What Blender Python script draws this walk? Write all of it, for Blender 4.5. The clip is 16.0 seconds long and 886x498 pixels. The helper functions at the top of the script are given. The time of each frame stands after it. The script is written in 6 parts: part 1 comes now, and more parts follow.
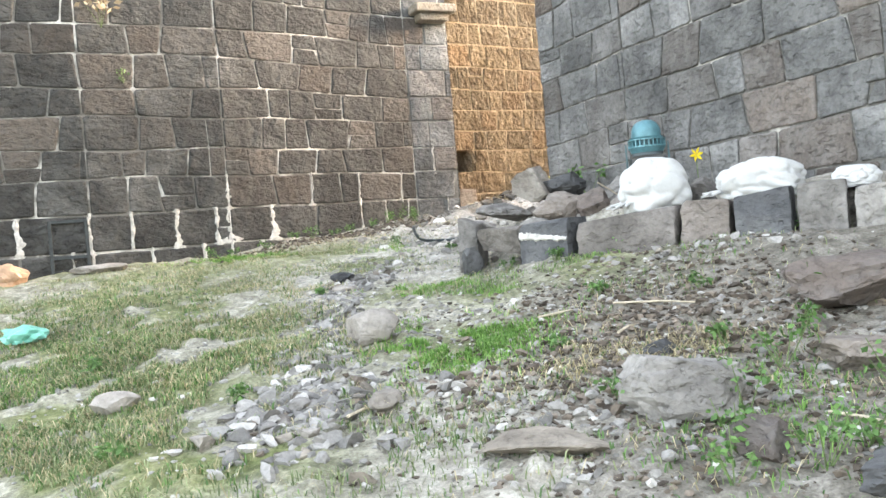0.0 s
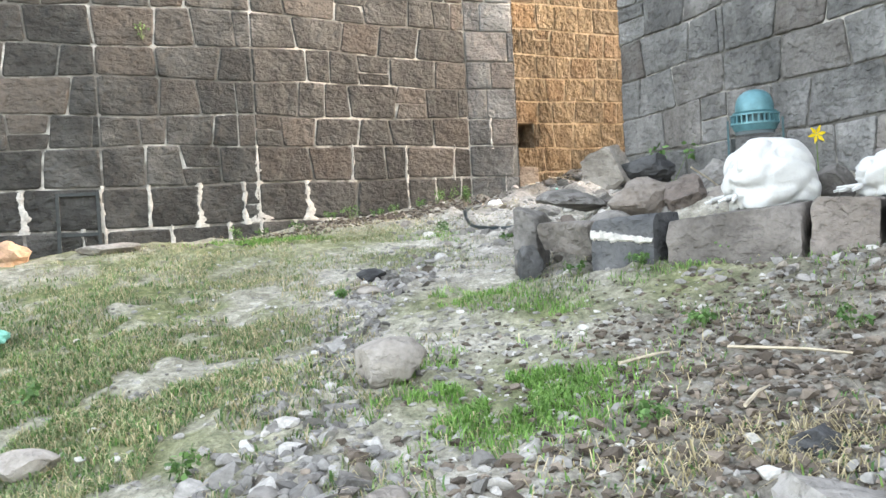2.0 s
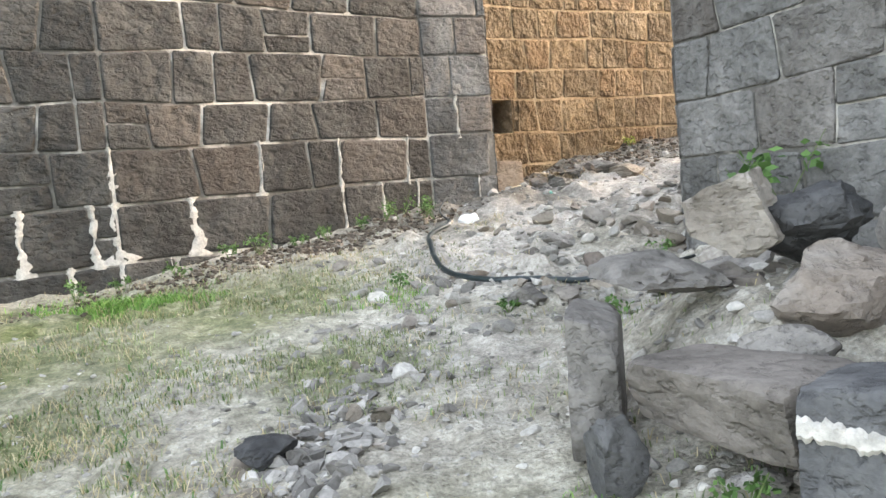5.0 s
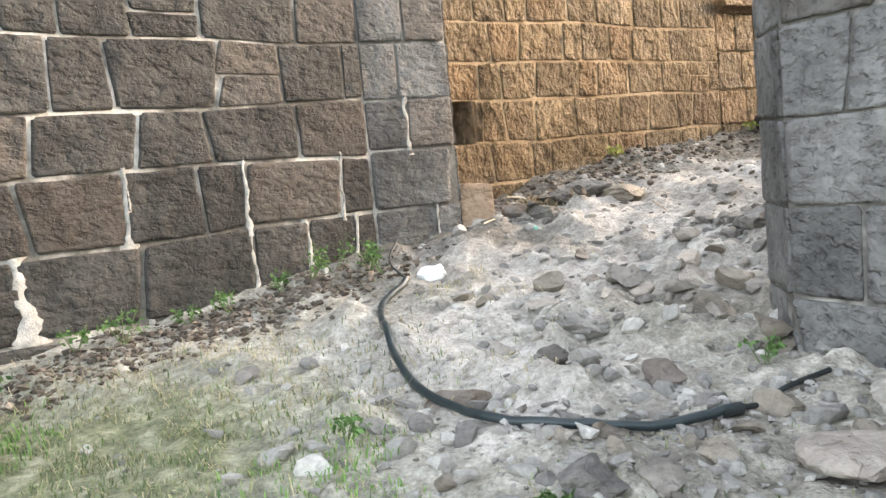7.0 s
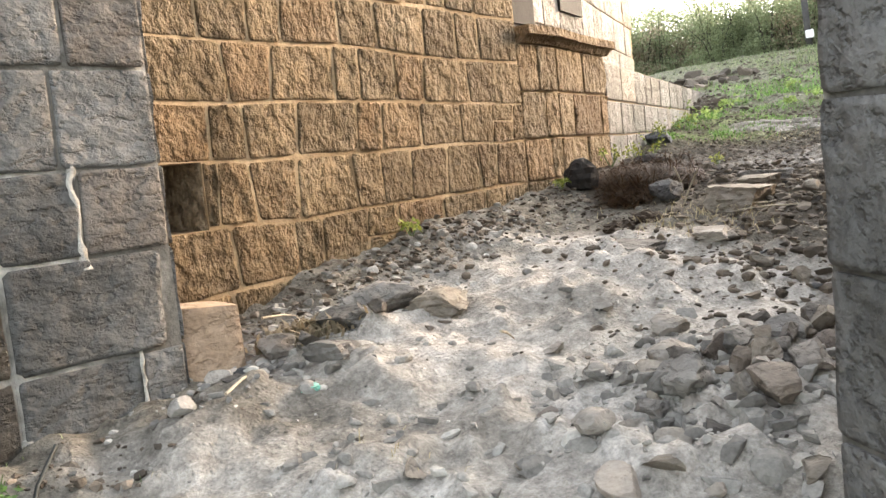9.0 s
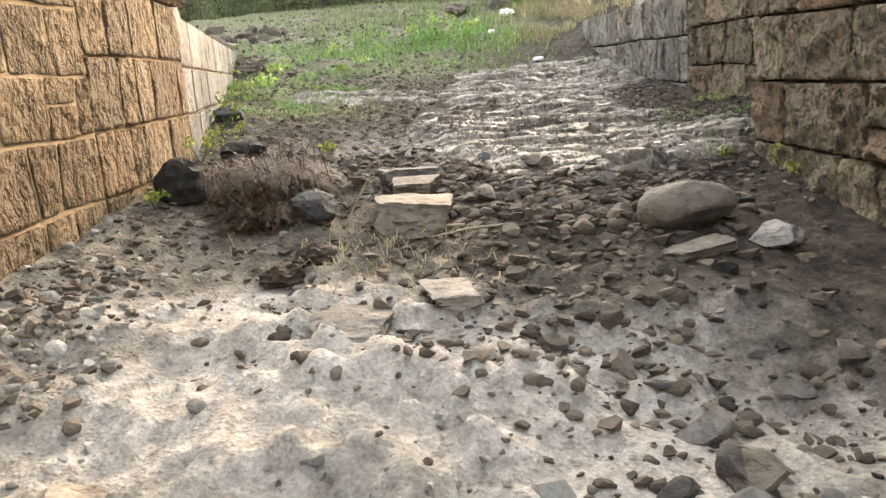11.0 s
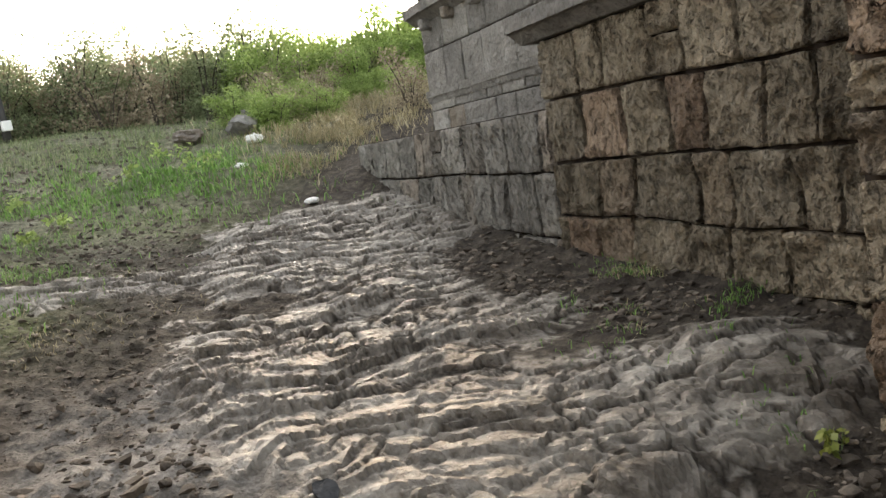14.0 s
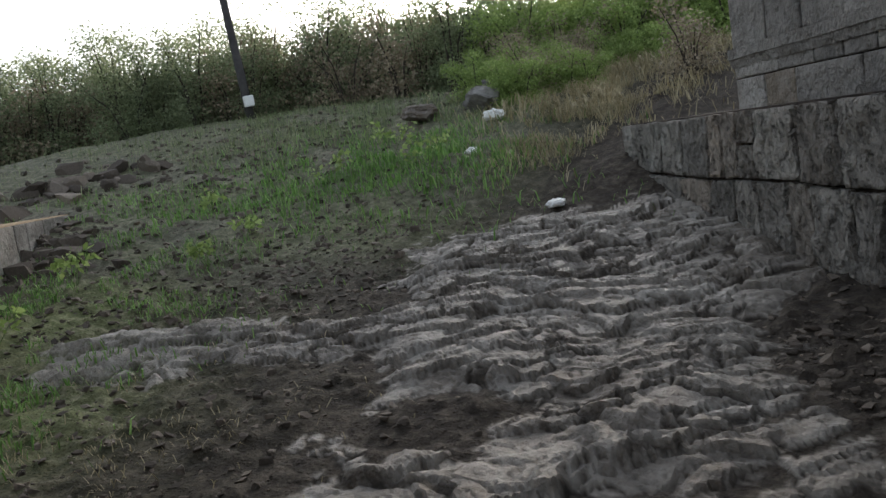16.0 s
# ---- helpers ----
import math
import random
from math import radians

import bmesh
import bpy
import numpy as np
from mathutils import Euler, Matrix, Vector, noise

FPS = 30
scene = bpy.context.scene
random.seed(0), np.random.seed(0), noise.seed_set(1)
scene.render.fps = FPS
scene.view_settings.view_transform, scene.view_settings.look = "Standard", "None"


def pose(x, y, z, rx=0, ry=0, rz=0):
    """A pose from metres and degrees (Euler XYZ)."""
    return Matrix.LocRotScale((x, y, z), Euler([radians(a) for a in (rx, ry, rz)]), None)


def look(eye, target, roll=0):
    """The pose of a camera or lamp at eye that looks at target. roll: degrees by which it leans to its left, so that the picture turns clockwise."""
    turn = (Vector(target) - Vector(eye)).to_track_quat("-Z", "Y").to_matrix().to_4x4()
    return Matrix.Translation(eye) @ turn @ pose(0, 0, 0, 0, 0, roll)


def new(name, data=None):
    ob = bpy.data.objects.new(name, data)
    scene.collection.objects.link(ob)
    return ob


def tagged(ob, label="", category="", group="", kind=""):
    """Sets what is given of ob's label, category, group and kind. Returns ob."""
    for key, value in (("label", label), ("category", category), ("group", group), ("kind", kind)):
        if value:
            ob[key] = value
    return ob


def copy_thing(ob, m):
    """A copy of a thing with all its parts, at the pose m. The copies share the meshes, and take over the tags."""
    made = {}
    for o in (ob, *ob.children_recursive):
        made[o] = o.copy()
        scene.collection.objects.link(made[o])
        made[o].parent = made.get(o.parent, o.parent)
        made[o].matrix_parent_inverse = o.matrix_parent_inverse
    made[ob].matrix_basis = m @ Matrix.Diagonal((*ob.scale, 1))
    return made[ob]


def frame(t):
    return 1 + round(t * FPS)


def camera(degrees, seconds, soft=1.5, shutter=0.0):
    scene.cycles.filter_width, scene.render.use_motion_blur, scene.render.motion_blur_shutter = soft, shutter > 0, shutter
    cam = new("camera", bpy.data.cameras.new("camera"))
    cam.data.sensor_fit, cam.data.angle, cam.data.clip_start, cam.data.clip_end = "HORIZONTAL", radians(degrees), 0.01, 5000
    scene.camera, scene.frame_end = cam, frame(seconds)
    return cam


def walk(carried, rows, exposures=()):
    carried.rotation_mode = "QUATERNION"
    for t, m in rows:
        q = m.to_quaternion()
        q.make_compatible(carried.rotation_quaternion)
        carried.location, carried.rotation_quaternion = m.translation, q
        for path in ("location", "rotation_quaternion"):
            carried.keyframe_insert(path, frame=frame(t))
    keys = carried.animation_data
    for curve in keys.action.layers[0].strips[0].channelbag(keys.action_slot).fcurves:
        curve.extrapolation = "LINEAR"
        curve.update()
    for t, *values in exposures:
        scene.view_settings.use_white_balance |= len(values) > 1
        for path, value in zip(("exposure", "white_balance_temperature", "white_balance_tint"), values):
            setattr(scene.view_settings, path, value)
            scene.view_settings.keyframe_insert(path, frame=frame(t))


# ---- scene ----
cam = camera(55.5, 16.0)
METRES, EYE, TILT, LEAN, TURN = 20.0, 1.4, -0.13, 4.82, 0.0
ROWS = [
    (0.0, 0.0, 0.0, 0.0, 0.0, 0.0, -0.0),
    (0.5, 0.004, 0.0166, 0.0012, 1.41, -0.06, 1.3),
    (1.0, 0.0058, 0.0312, 0.0041, 4.37, -0.78, 0.31),
    (1.5, 0.0062, 0.0567, 0.007, 3.77, -1.59, -2.35),
    (2.0, 0.0034, 0.0746, 0.0089, 4.12, -1.95, -1.61),
    (2.5, 0.0008, 0.1009, 0.0114, 4.61, -2.72, -0.45),
    (3.0, -0.0061, 0.1285, 0.0137, 2.95, -3.34, -0.59),
    (3.5, -0.0089, 0.1556, 0.0191, -0.5, -2.14, 0.17),
    (4.0, -0.0047, 0.1872, 0.0272, -1.18, -2.09, 0.05),
    (4.5, -0.0086, 0.2183, 0.0331, 0.34, -3.32, 0.1),
    (7.0, -0.0257, 0.3689, 0.0551, -5.41, -5.01, 0.77),
    (7.5, -0.0257, 0.3987, 0.0628, -10.38, -4.52, -0.5),
    (8.0, -0.0174, 0.434, 0.0673, -12.73, -6.56, 0.6),
    (8.5, -0.0126, 0.472, 0.0702, -16.14, -5.21, 0.32),
    (9.0, -0.006, 0.5039, 0.078, -22.95, -3.7, 1.41),
    (9.5, -0.002, 0.539, 0.0814, -30.07, -6.01, 0.93),
    (10.0, 0.0009, 0.5731, 0.0865, -41.47, -7.47, 1.57),
    (12.5, 0.1059, 0.6938, 0.1202, -66.97, -6.08, 3.8),
    (13.0, 0.1327, 0.7122, 0.127, -70.27, -5.46, 5.85),
    (13.5, 0.1604, 0.729, 0.1339, -72.67, -3.59, 6.57),
    (14.0, 0.1887, 0.7397, 0.1403, -74.79, -2.3, 7.15),
    (14.5, 0.2191, 0.7472, 0.1476, -72.0, -2.41, 4.74),
    (15.0, 0.2575, 0.7617, 0.1542, -67.76, -1.23, 2.54),
    (15.5, 0.2944, 0.7748, 0.1573, -62.46, -1.33, 4.62),
    (16.0, 0.3274, 0.7906, 0.1629, -57.19, -2.61, 5.98),
]
walk(cam, [(t, pose(0, 0, EYE, TILT, LEAN, TURN) @ pose(METRES * x, METRES * y, METRES * z, 90 + pitch, roll, yaw)) for t, x, y, z, yaw, pitch, roll in ROWS],
     [(0.0, 3.6, 6500, 10), (4.5, 3.35, 6500, 10), (7.0, 3.35, 6500, 10), (8.5, 3.25, 6600, 10), (10.0, 3.05, 7000, 10), (12.5, 3.5, 7100, 10), (13.5, 2.8, 7000, 10), (14.5, 2.2, 6800, 10), (15.0, 2.05, 6500, 10), (15.5, 1.2, 6300, 10), (16.0, 1.2, 6100, 10)])

# ---- light ----
world = bpy.data.worlds.new("sky")
scene.world = world
world.use_nodes = True
wn = world.node_tree.nodes
sky = wn.new("ShaderNodeTexSky")
sky.sky_type, sky.sun_disc = "NISHITA", False
SUN_AZ, SUN_EL = 18.0, 13.0          # degrees from +x towards +y, and above the horizon
sky.sun_elevation, sky.sun_rotation = radians(SUN_EL), radians(90 - SUN_AZ)
sky.air_density, sky.dust_density, sky.ozone_density = 1.0, 3.0, 1.0
wn["Background"].inputs["Strength"].default_value = 0.15
haze = wn.new("ShaderNodeHueSaturation")       # thin high cloud greys the sky
haze.inputs["Saturation"].default_value = 0.4
world.node_tree.links.new(sky.outputs[0], haze.inputs["Color"])
world.node_tree.links.new(haze.outputs[0], wn["Background"].inputs["Color"])
sun = new("sun", bpy.data.lights.new("sun", "SUN"))
sun.data.energy, sun.data.angle, sun.data.color = 0.85, radians(10), (1.0, 0.66, 0.36)
sdir = Vector((math.cos(radians(SUN_AZ)) * math.cos(radians(SUN_EL)), math.sin(radians(SUN_AZ)) * math.cos(radians(SUN_EL)), math.sin(radians(SUN_EL))))
sun.matrix_world = look(sdir * 60, (0, 0, 0))

# ---- materials ----


class Nodes:
    """A small builder for node materials."""

    def __init__(self, name, rough=0.9, spec=0.3):
        self.mat = bpy.data.materials.new(name)
        self.mat.use_nodes = True
        self.tree = self.mat.node_tree
        self.bsdf = self.tree.nodes["Principled BSDF"]
        self.bsdf.inputs["Roughness"].default_value = rough
        self.bsdf.inputs["Specular IOR Level"].default_value = spec
        self.pos = self.tree.nodes.new("ShaderNodeNewGeometry").outputs["Position"]

    def link(self, a, b):
        self.tree.links.new(a, b)

    def mapped(self, scale):
        m = self.tree.nodes.new("ShaderNodeMapping")
        m.inputs["Scale"].default_value = scale
        self.link(self.pos, m.inputs["Vector"])
        return m.outputs[0]

    def noise(self, scale, detail=4, rough=0.6, vec=None, distort=0.0):
        n = self.tree.nodes.new("ShaderNodeTexNoise")
        n.inputs["Scale"].default_value, n.inputs["Detail"].default_value, n.inputs["Roughness"].default_value = scale, detail, rough
        n.inputs["Distortion"].default_value = distort
        self.link(vec or self.pos, n.inputs["Vector"])
        return n.outputs["Fac"]

    def cells(self, scale, vec=None, feature="F1"):
        n = self.tree.nodes.new("ShaderNodeTexVoronoi")
        n.feature = feature
        n.inputs["Scale"].default_value = scale
        self.link(vec or self.pos, n.inputs["Vector"])
        return n.outputs["Distance"]

    def ramp(self, fac, stops):
        r = self.tree.nodes.new("ShaderNodeValToRGB")
        while len(r.color_ramp.elements) < len(stops):
            r.color_ramp.elements.new(0.5)
        for e, (p, c) in zip(r.color_ramp.elements, stops):
            e.position = p
            e.color = (*c, 1) if isinstance(c, tuple) else (c, c, c, 1)
        self.link(fac, r.inputs[0])
        return r.outputs[0]

    def mix(self, fac, a, b, mode="MIX"):
        m = self.tree.nodes.new("ShaderNodeMix")
        m.data_type, m.blend_type = "RGBA", mode
        for k, v in ((0, fac), (6, a), (7, b)):
            sock = m.inputs[k]
            if isinstance(v, (int, float)):
                sock.default_value = v if k == 0 else (v, v, v, 1)
            elif isinstance(v, tuple):
                sock.default_value = (*v, 1)
            else:
                self.link(v, sock)
        return m.outputs[2]

    def math(self, op, a, b=0.0):
        m = self.tree.nodes.new("ShaderNodeMath")
        m.operation = op
        for sock, v in zip(m.inputs, (a, b)):
            if isinstance(v, (int, float)):
                sock.default_value = v
            else:
                self.link(v, sock)
        return m.outputs[0]

    def random(self):
        return self.tree.nodes.new("ShaderNodeObjectInfo").outputs["Random"]

    def island(self):
        return self.tree.nodes.new("ShaderNodeNewGeometry").outputs["Random Per Island"]

    def attr(self, name):
        a = self.tree.nodes.new("ShaderNodeAttribute")
        a.attribute_name = name
        return a.outputs["Fac"]

    def bump(self, height, strength, dist, base=None):
        b = self.tree.nodes.new("ShaderNodeBump")
        b.inputs["Strength"].default_value, b.inputs["Distance"].default_value = strength, dist
        self.link(height, b.inputs["Height"])
        if base:
            self.link(base, b.inputs["Normal"])
        return b.outputs[0]

    def done(self, color, normal=None, rough=None):
        if isinstance(color, tuple):
            self.bsdf.inputs["Base Color"].default_value = (*color, 1)
        else:
            self.link(color, self.bsdf.inputs["Base Color"])
        if normal:
            self.link(normal, self.bsdf.inputs["Normal"])
        if rough:
            self.link(rough, self.bsdf.inputs["Roughness"])
        return self.mat


def stone_mat(name, dark, mid, light, odd, odd_share=0.25, pits=0.5, grooves=0.0, rough=0.85, speck=0.35, pit_scale=22, relief=1.0):
    """Rough dressed stone: mottled at two scales, hewn and pitted, each piece of its own tone, some of an odd colour."""
    n = Nodes(name, rough)
    big = n.noise(1.7, 5, 0.6)
    fine = n.noise(30, 5, 0.65)
    col = n.ramp(big, [(0.3, dark), (0.52, mid), (0.75, light)])
    rnd = n.random()
    pick = n.ramp(rnd, [(max(0.0, 0.94 - odd_share), 0.0), (1.0, 1.0)])
    col = n.mix(pick, col, odd)
    tone = n.ramp(n.math("FRACT", n.math("MULTIPLY", rnd, 7.31)), [(0, 0.68), (1, 1.32)])
    col = n.mix(1.0, col, tone, "MULTIPLY")
    col = n.mix(0.45, col, n.ramp(fine, [(0.3, 0.5), (0.5, 1.0), (0.72, 1.45)]), "MULTIPLY")
    stains = n.ramp(n.noise(5.5, 4, 0.65, n.mapped((1, 1, 0.7))), [(0.45, 0.0), (0.75, speck)])
    col = n.mix(stains, col, light)
    lumps = n.noise(5.2, 5, 0.55, n.mapped((1, 1, 1.35)), 0.0)
    nor = n.bump(lumps, 1.0, 0.10 * relief)
    if grooves:
        pit = n.noise(pit_scale, 4, 0.6, n.mapped((1, 1, 0.72)), 0.1)
        nor = n.bump(n.ramp(pit, [(0.34, 0.0), (0.5, 0.75), (0.72, 1.0)]), pits, 0.065 * relief, nor)
        # pits are darkened in the colour as well, imitating the shade they hold
        col = n.mix(0.3, col, n.ramp(pit, [(0.33, 0.5), (0.46, 0.97), (0.7, 1.15)]), "MULTIPLY")
    else:
        chips = n.noise(11, 4, 0.55, n.mapped((1, 1, 1.6)), 0.1)
        nor = n.bump(n.ramp(chips, [(0.38, 0.0), (0.47, 0.7), (0.7, 1.0)]), 0.8, 0.035 * relief, nor)
        # hollows between chips get their shade in the colour too
        col = n.mix(0.3, col, n.ramp(chips, [(0.36, 0.6), (0.47, 1.0), (0.68, 1.2)]), "MULTIPLY")
        pit = n.noise(pit_scale, 5, 0.6, None, 0.4)
        nor = n.bump(n.ramp(pit, [(0.34, 0.0), (0.42, 1.0)]), pits, 0.014, nor)
    nor = n.bump(fine, 0.3, 0.012, nor)
    return n.done(col, nor)


def plain_mat(name, color, rough=0.6, vary=0.25, scale=9.0, bump=0.2, metal=0.0, spec=0.4):
    n = Nodes(name, rough, spec)
    n.bsdf.inputs["Metallic"].default_value = metal
    f = n.noise(scale, 5, 0.65)
    lo, hi = tuple(c * (1 - vary) for c in color), tuple(min(1, c * (1 + vary)) for c in color)
    col = n.ramp(f, [(0.3, lo), (0.7, hi)])
    return n.done(col, n.bump(n.noise(scale * 5, 4), bump, 0.01))


def leaf_mat(name, low, high, trans=0.25):
    n = Nodes(name, 0.55, 0.3)
    col = n.ramp(n.island(), [(0.0, low), (0.6, tuple((a + b) / 2 for a, b in zip(low, high))), (1.0, high)])
    col = n.mix(0.6, col, n.ramp(n.noise(1.1, 3), [(0.3, 0.55), (0.7, 1.35)]), "MULTIPLY")
    n.done(col)
    tr = n.tree.nodes.new("ShaderNodeBsdfTranslucent")
    n.link(col, tr.inputs[0])
    mx = n.tree.nodes.new("ShaderNodeMixShader")
    mx.inputs[0].default_value = trans
    n.link(n.bsdf.outputs[0], mx.inputs[1])
    n.link(tr.outputs[0], mx.inputs[2])
    n.link(mx.outputs[0], n.tree.nodes["Material Output"].inputs["Surface"])
    return n.mat


def mortar_mat(name, white, dirty, share):
    n = Nodes(name, 0.95, 0.1)
    f = n.ramp(n.noise(1.3, 4, 0.7), [(share - 0.06, 0.0), (share + 0.06, 1.0)])
    col = n.mix(f, dirty, white)
    col = n.mix(0.5, col, n.ramp(n.noise(30, 5), [(0.3, 0.55), (0.6, 1.1)]), "MULTIPLY")
    return n.done(col, n.bump(n.noise(25, 5), 0.6, 0.02))


BASALT = stone_mat("basalt", (0.028, 0.0272, 0.025), (0.047, 0.0455, 0.042), (0.108, 0.104, 0.096), (0.08, 0.067, 0.056), 0.25, 0.6, relief=0.6)
BASALT_PALE = stone_mat("pale_basalt", (0.084, 0.083, 0.08), (0.14, 0.138, 0.133), (0.255, 0.25, 0.24), (0.13, 0.107, 0.09), 0.28, 0.5, relief=0.6)
TUFF = stone_mat("brown_tuff", (0.122, 0.082, 0.041), (0.193, 0.136, 0.075), (0.295, 0.223, 0.14), (0.215, 0.133, 0.067), 0.3, 1.0, 1.0, 0.9, 0.35, 15)
TUFF_DARK = stone_mat("weathered_tuff", (0.17, 0.135, 0.09), (0.29, 0.235, 0.165), (0.43, 0.365, 0.275), (0.30, 0.205, 0.14), 0.2, 1.0, 1.0, 0.85, 0.25, 19, relief=1.15)
PLINTH = stone_mat("weathered_grey_block", (0.15, 0.135, 0.115), (0.25, 0.228, 0.196), (0.38, 0.355, 0.315), (0.26, 0.205, 0.155), 0.15, 1.0, 1.0, 0.85, 0.25, 15)
ASHLAR = stone_mat("grey_ashlar", (0.155, 0.143, 0.128), (0.235, 0.217, 0.193), (0.37, 0.345, 0.31), (0.25, 0.205, 0.155), 0.15, 0.5, 0.5, 0.8, 0.4, 30)
LIME = mortar_mat("lime_mortar", (0.62, 0.59, 0.54), (0.17, 0.16, 0.143), 0.545)
LIME_DULL = mortar_mat("dull_lime_mortar", (0.46, 0.44, 0.40), (0.14, 0.134, 0.122), 0.58)
TAN_MORTAR = mortar_mat("tan_mortar", (0.46, 0.345, 0.22), (0.33, 0.235, 0.14), 0.5)
DARK_JOINT = mortar_mat("open_joint", (0.07, 0.055, 0.045), (0.03, 0.024, 0.02), 0.5)
ROCK = stone_mat("field_stone", (0.1, 0.093, 0.085), (0.18, 0.169, 0.155), (0.32, 0.302, 0.28), (0.185, 0.15, 0.12), 0.25, 0.6, 0, 0.85, 0.6, relief=0.4)
ROCK_DARK = stone_mat("dark_field_stone", (0.036, 0.037, 0.039), (0.07, 0.071, 0.074), (0.155, 0.154, 0.152), (0.14, 0.11, 0.09), 0.25, 0.6, 0, 0.8, 0.4, relief=0.4)
ROCK_BROWN = stone_mat("brown_field_stone", (0.07, 0.063, 0.056), (0.125, 0.112, 0.1), (0.23, 0.208, 0.188), (0.14, 0.113, 0.094), 0.25, 0.5, 0, 0.85, 0.4, relief=0.4)
ROCK_TAN = stone_mat("tan_field_stone", (0.12, 0.103, 0.083), (0.19, 0.166, 0.135), (0.31, 0.276, 0.232), (0.2, 0.16, 0.12), 0.1, 0.35, 0, 0.85, 0.5, relief=0.4)
ROCK_WARM = stone_mat("warm_field_stone", (0.19, 0.168, 0.145), (0.28, 0.253, 0.222), (0.43, 0.4, 0.365), (0.34, 0.29, 0.24), 0.08, 0.35, 0, 0.85, 0.5, relief=0.4)
LIMEWASH = plain_mat("limewash", (0.46, 0.44, 0.405), 0.95, 0.4, 14, 0.8)
ROCK_ORANGE = stone_mat("orange_tuff_block", (0.29, 0.195, 0.125), (0.40, 0.285, 0.195), (0.52, 0.40, 0.3), (0.36, 0.24, 0.15), 0.25, 0.35, 0, 0.85, 0.4, relief=0.4)

# ---- ground shape ----
TERRAIN = [(-6, 0, -0.02), (-6, 6, 0.14), (-6, 12, 0.51), (0, 0, -0.05), (0, 6, 0.03), (0, 12, -0.22), (0, 18, 0.45), (6, 0, -0.38),
           (6, 6, 0.05), (6, 12, 0.1), (6, 18, -0.29), (6, 24, 0.51), (12, 12, 0.75), (12, 18, -0.34), (12, 24, -0.43), (18, 18, 0.17), (18, 24, 0.31)]
LATTICE = np.random.RandomState(5).rand(256, 256)


def vnoise(x, y):
    """Smooth value noise over the plan, 0 to 1."""
    xi, yi = np.floor(x).astype(int), np.floor(y).astype(int)
    fx, fy = x - xi, y - yi
    fx, fy = fx * fx * (3 - 2 * fx), fy * fy * (3 - 2 * fy)
    g = lambda a, b: LATTICE[(xi + a) % 256, (yi + b) % 256]
    return (g(0, 0) * (1 - fx) + g(1, 0) * fx) * (1 - fy) + (g(0, 1) * (1 - fx) + g(1, 1) * fx) * fy


def fbm(x, y, scale, octaves=4, gain=0.5):
    total, amp, norm = 0.0, 1.0, 0.0
    for i in range(octaves):
        total = total + amp * vnoise(x * scale + 17.3 * i, y * scale + 9.1 * i)
        norm, amp, scale = norm + amp, amp * gain, scale * 2.03
    return total / norm


def step(a, b, v):
    v = np.clip((v - a) / (b - a), 0, 1)
    return v * v * (3 - 2 * v)


def soft(v, lo, hi):
    """v held softly between lo and hi."""
    return lo + (hi - lo) * 0.5 * (1 + np.tanh((v - (lo + hi) / 2) / ((hi - lo) * 0.55)))


def blob(x, y, cx, cy, r, q=None):
    return np.exp(-((x - cx) ** 2 + (y - cy) ** 2) / (2 * r * r))


def base_height(x, y):
    xs, ys = np.clip(x, -14, 22), np.clip(y, -8, 31)
    z = 0.174 + 0.085 * xs + 0.11 * ys
    for a, b, h in TERRAIN:
        z = z + h * np.exp(-((xs - a) ** 2 + (ys - b) ** 2) / 32)
    far = np.hypot(x - 6, y - 14)
    z = z * (1 - step(34, 90, far)) + 3.0 * step(34, 90, far)
    z = z + 0.14 * blob(x, y, 2.1, 5.7, 1.2)
    # bank of earth behind the loose stone row, and along the foot of the passage wall
    d = (x - 0.6) * 0.55 + (y - 7.75) * 0.83
    z = z + 0.4 * step(0.0, 0.5, d) * step(9.8, 8.4, y) * step(0.3, 1.0, x) * step(4.2, 5.5, y)
    w2 = (x - 0.36) * -0.515 + (y - 15.0) * 0.857
    z = z + 0.16 * step(-0.75, -0.1, w2) * step(0.6, 1.4, x) * step(6.0, 4.0, x)
    k = np.clip((x - 0.9) * 0.89 - (y - 6.9) * 0.45, 0.0, 2.6)      # low bank under the loose row
    z = z + 0.13 * np.exp(-((x - 0.9 - 0.89 * k) ** 2 + (y - 6.9 + 0.45 * k) ** 2) / 0.3)
    for a, b, h, r in ((10.2, 15.4, -0.1, 1.0), (12.2, 16.9, -0.13, 1.1), (14.6, 18.6, -0.14, 1.2), (1.4, 15.3, -0.07, 0.7), (3.6, 16.8, -0.07, 0.9), (-2.9, 11.9, -0.1, 0.7), (6.5, 13.9, -0.06, 0.6)):
        z = z + h * blob(x, y, a, b, r)
    z = z - 0.16 * blob(x, y, 3.9, 13.3, 0.45)          # washed-out hollow
    # hillside behind the field
    z = z + 1.0 * blob(x, y, 32, 21, 6.0) + 1.0 * blob(x, y, 23.5, 15.5, 3.5)
    return z


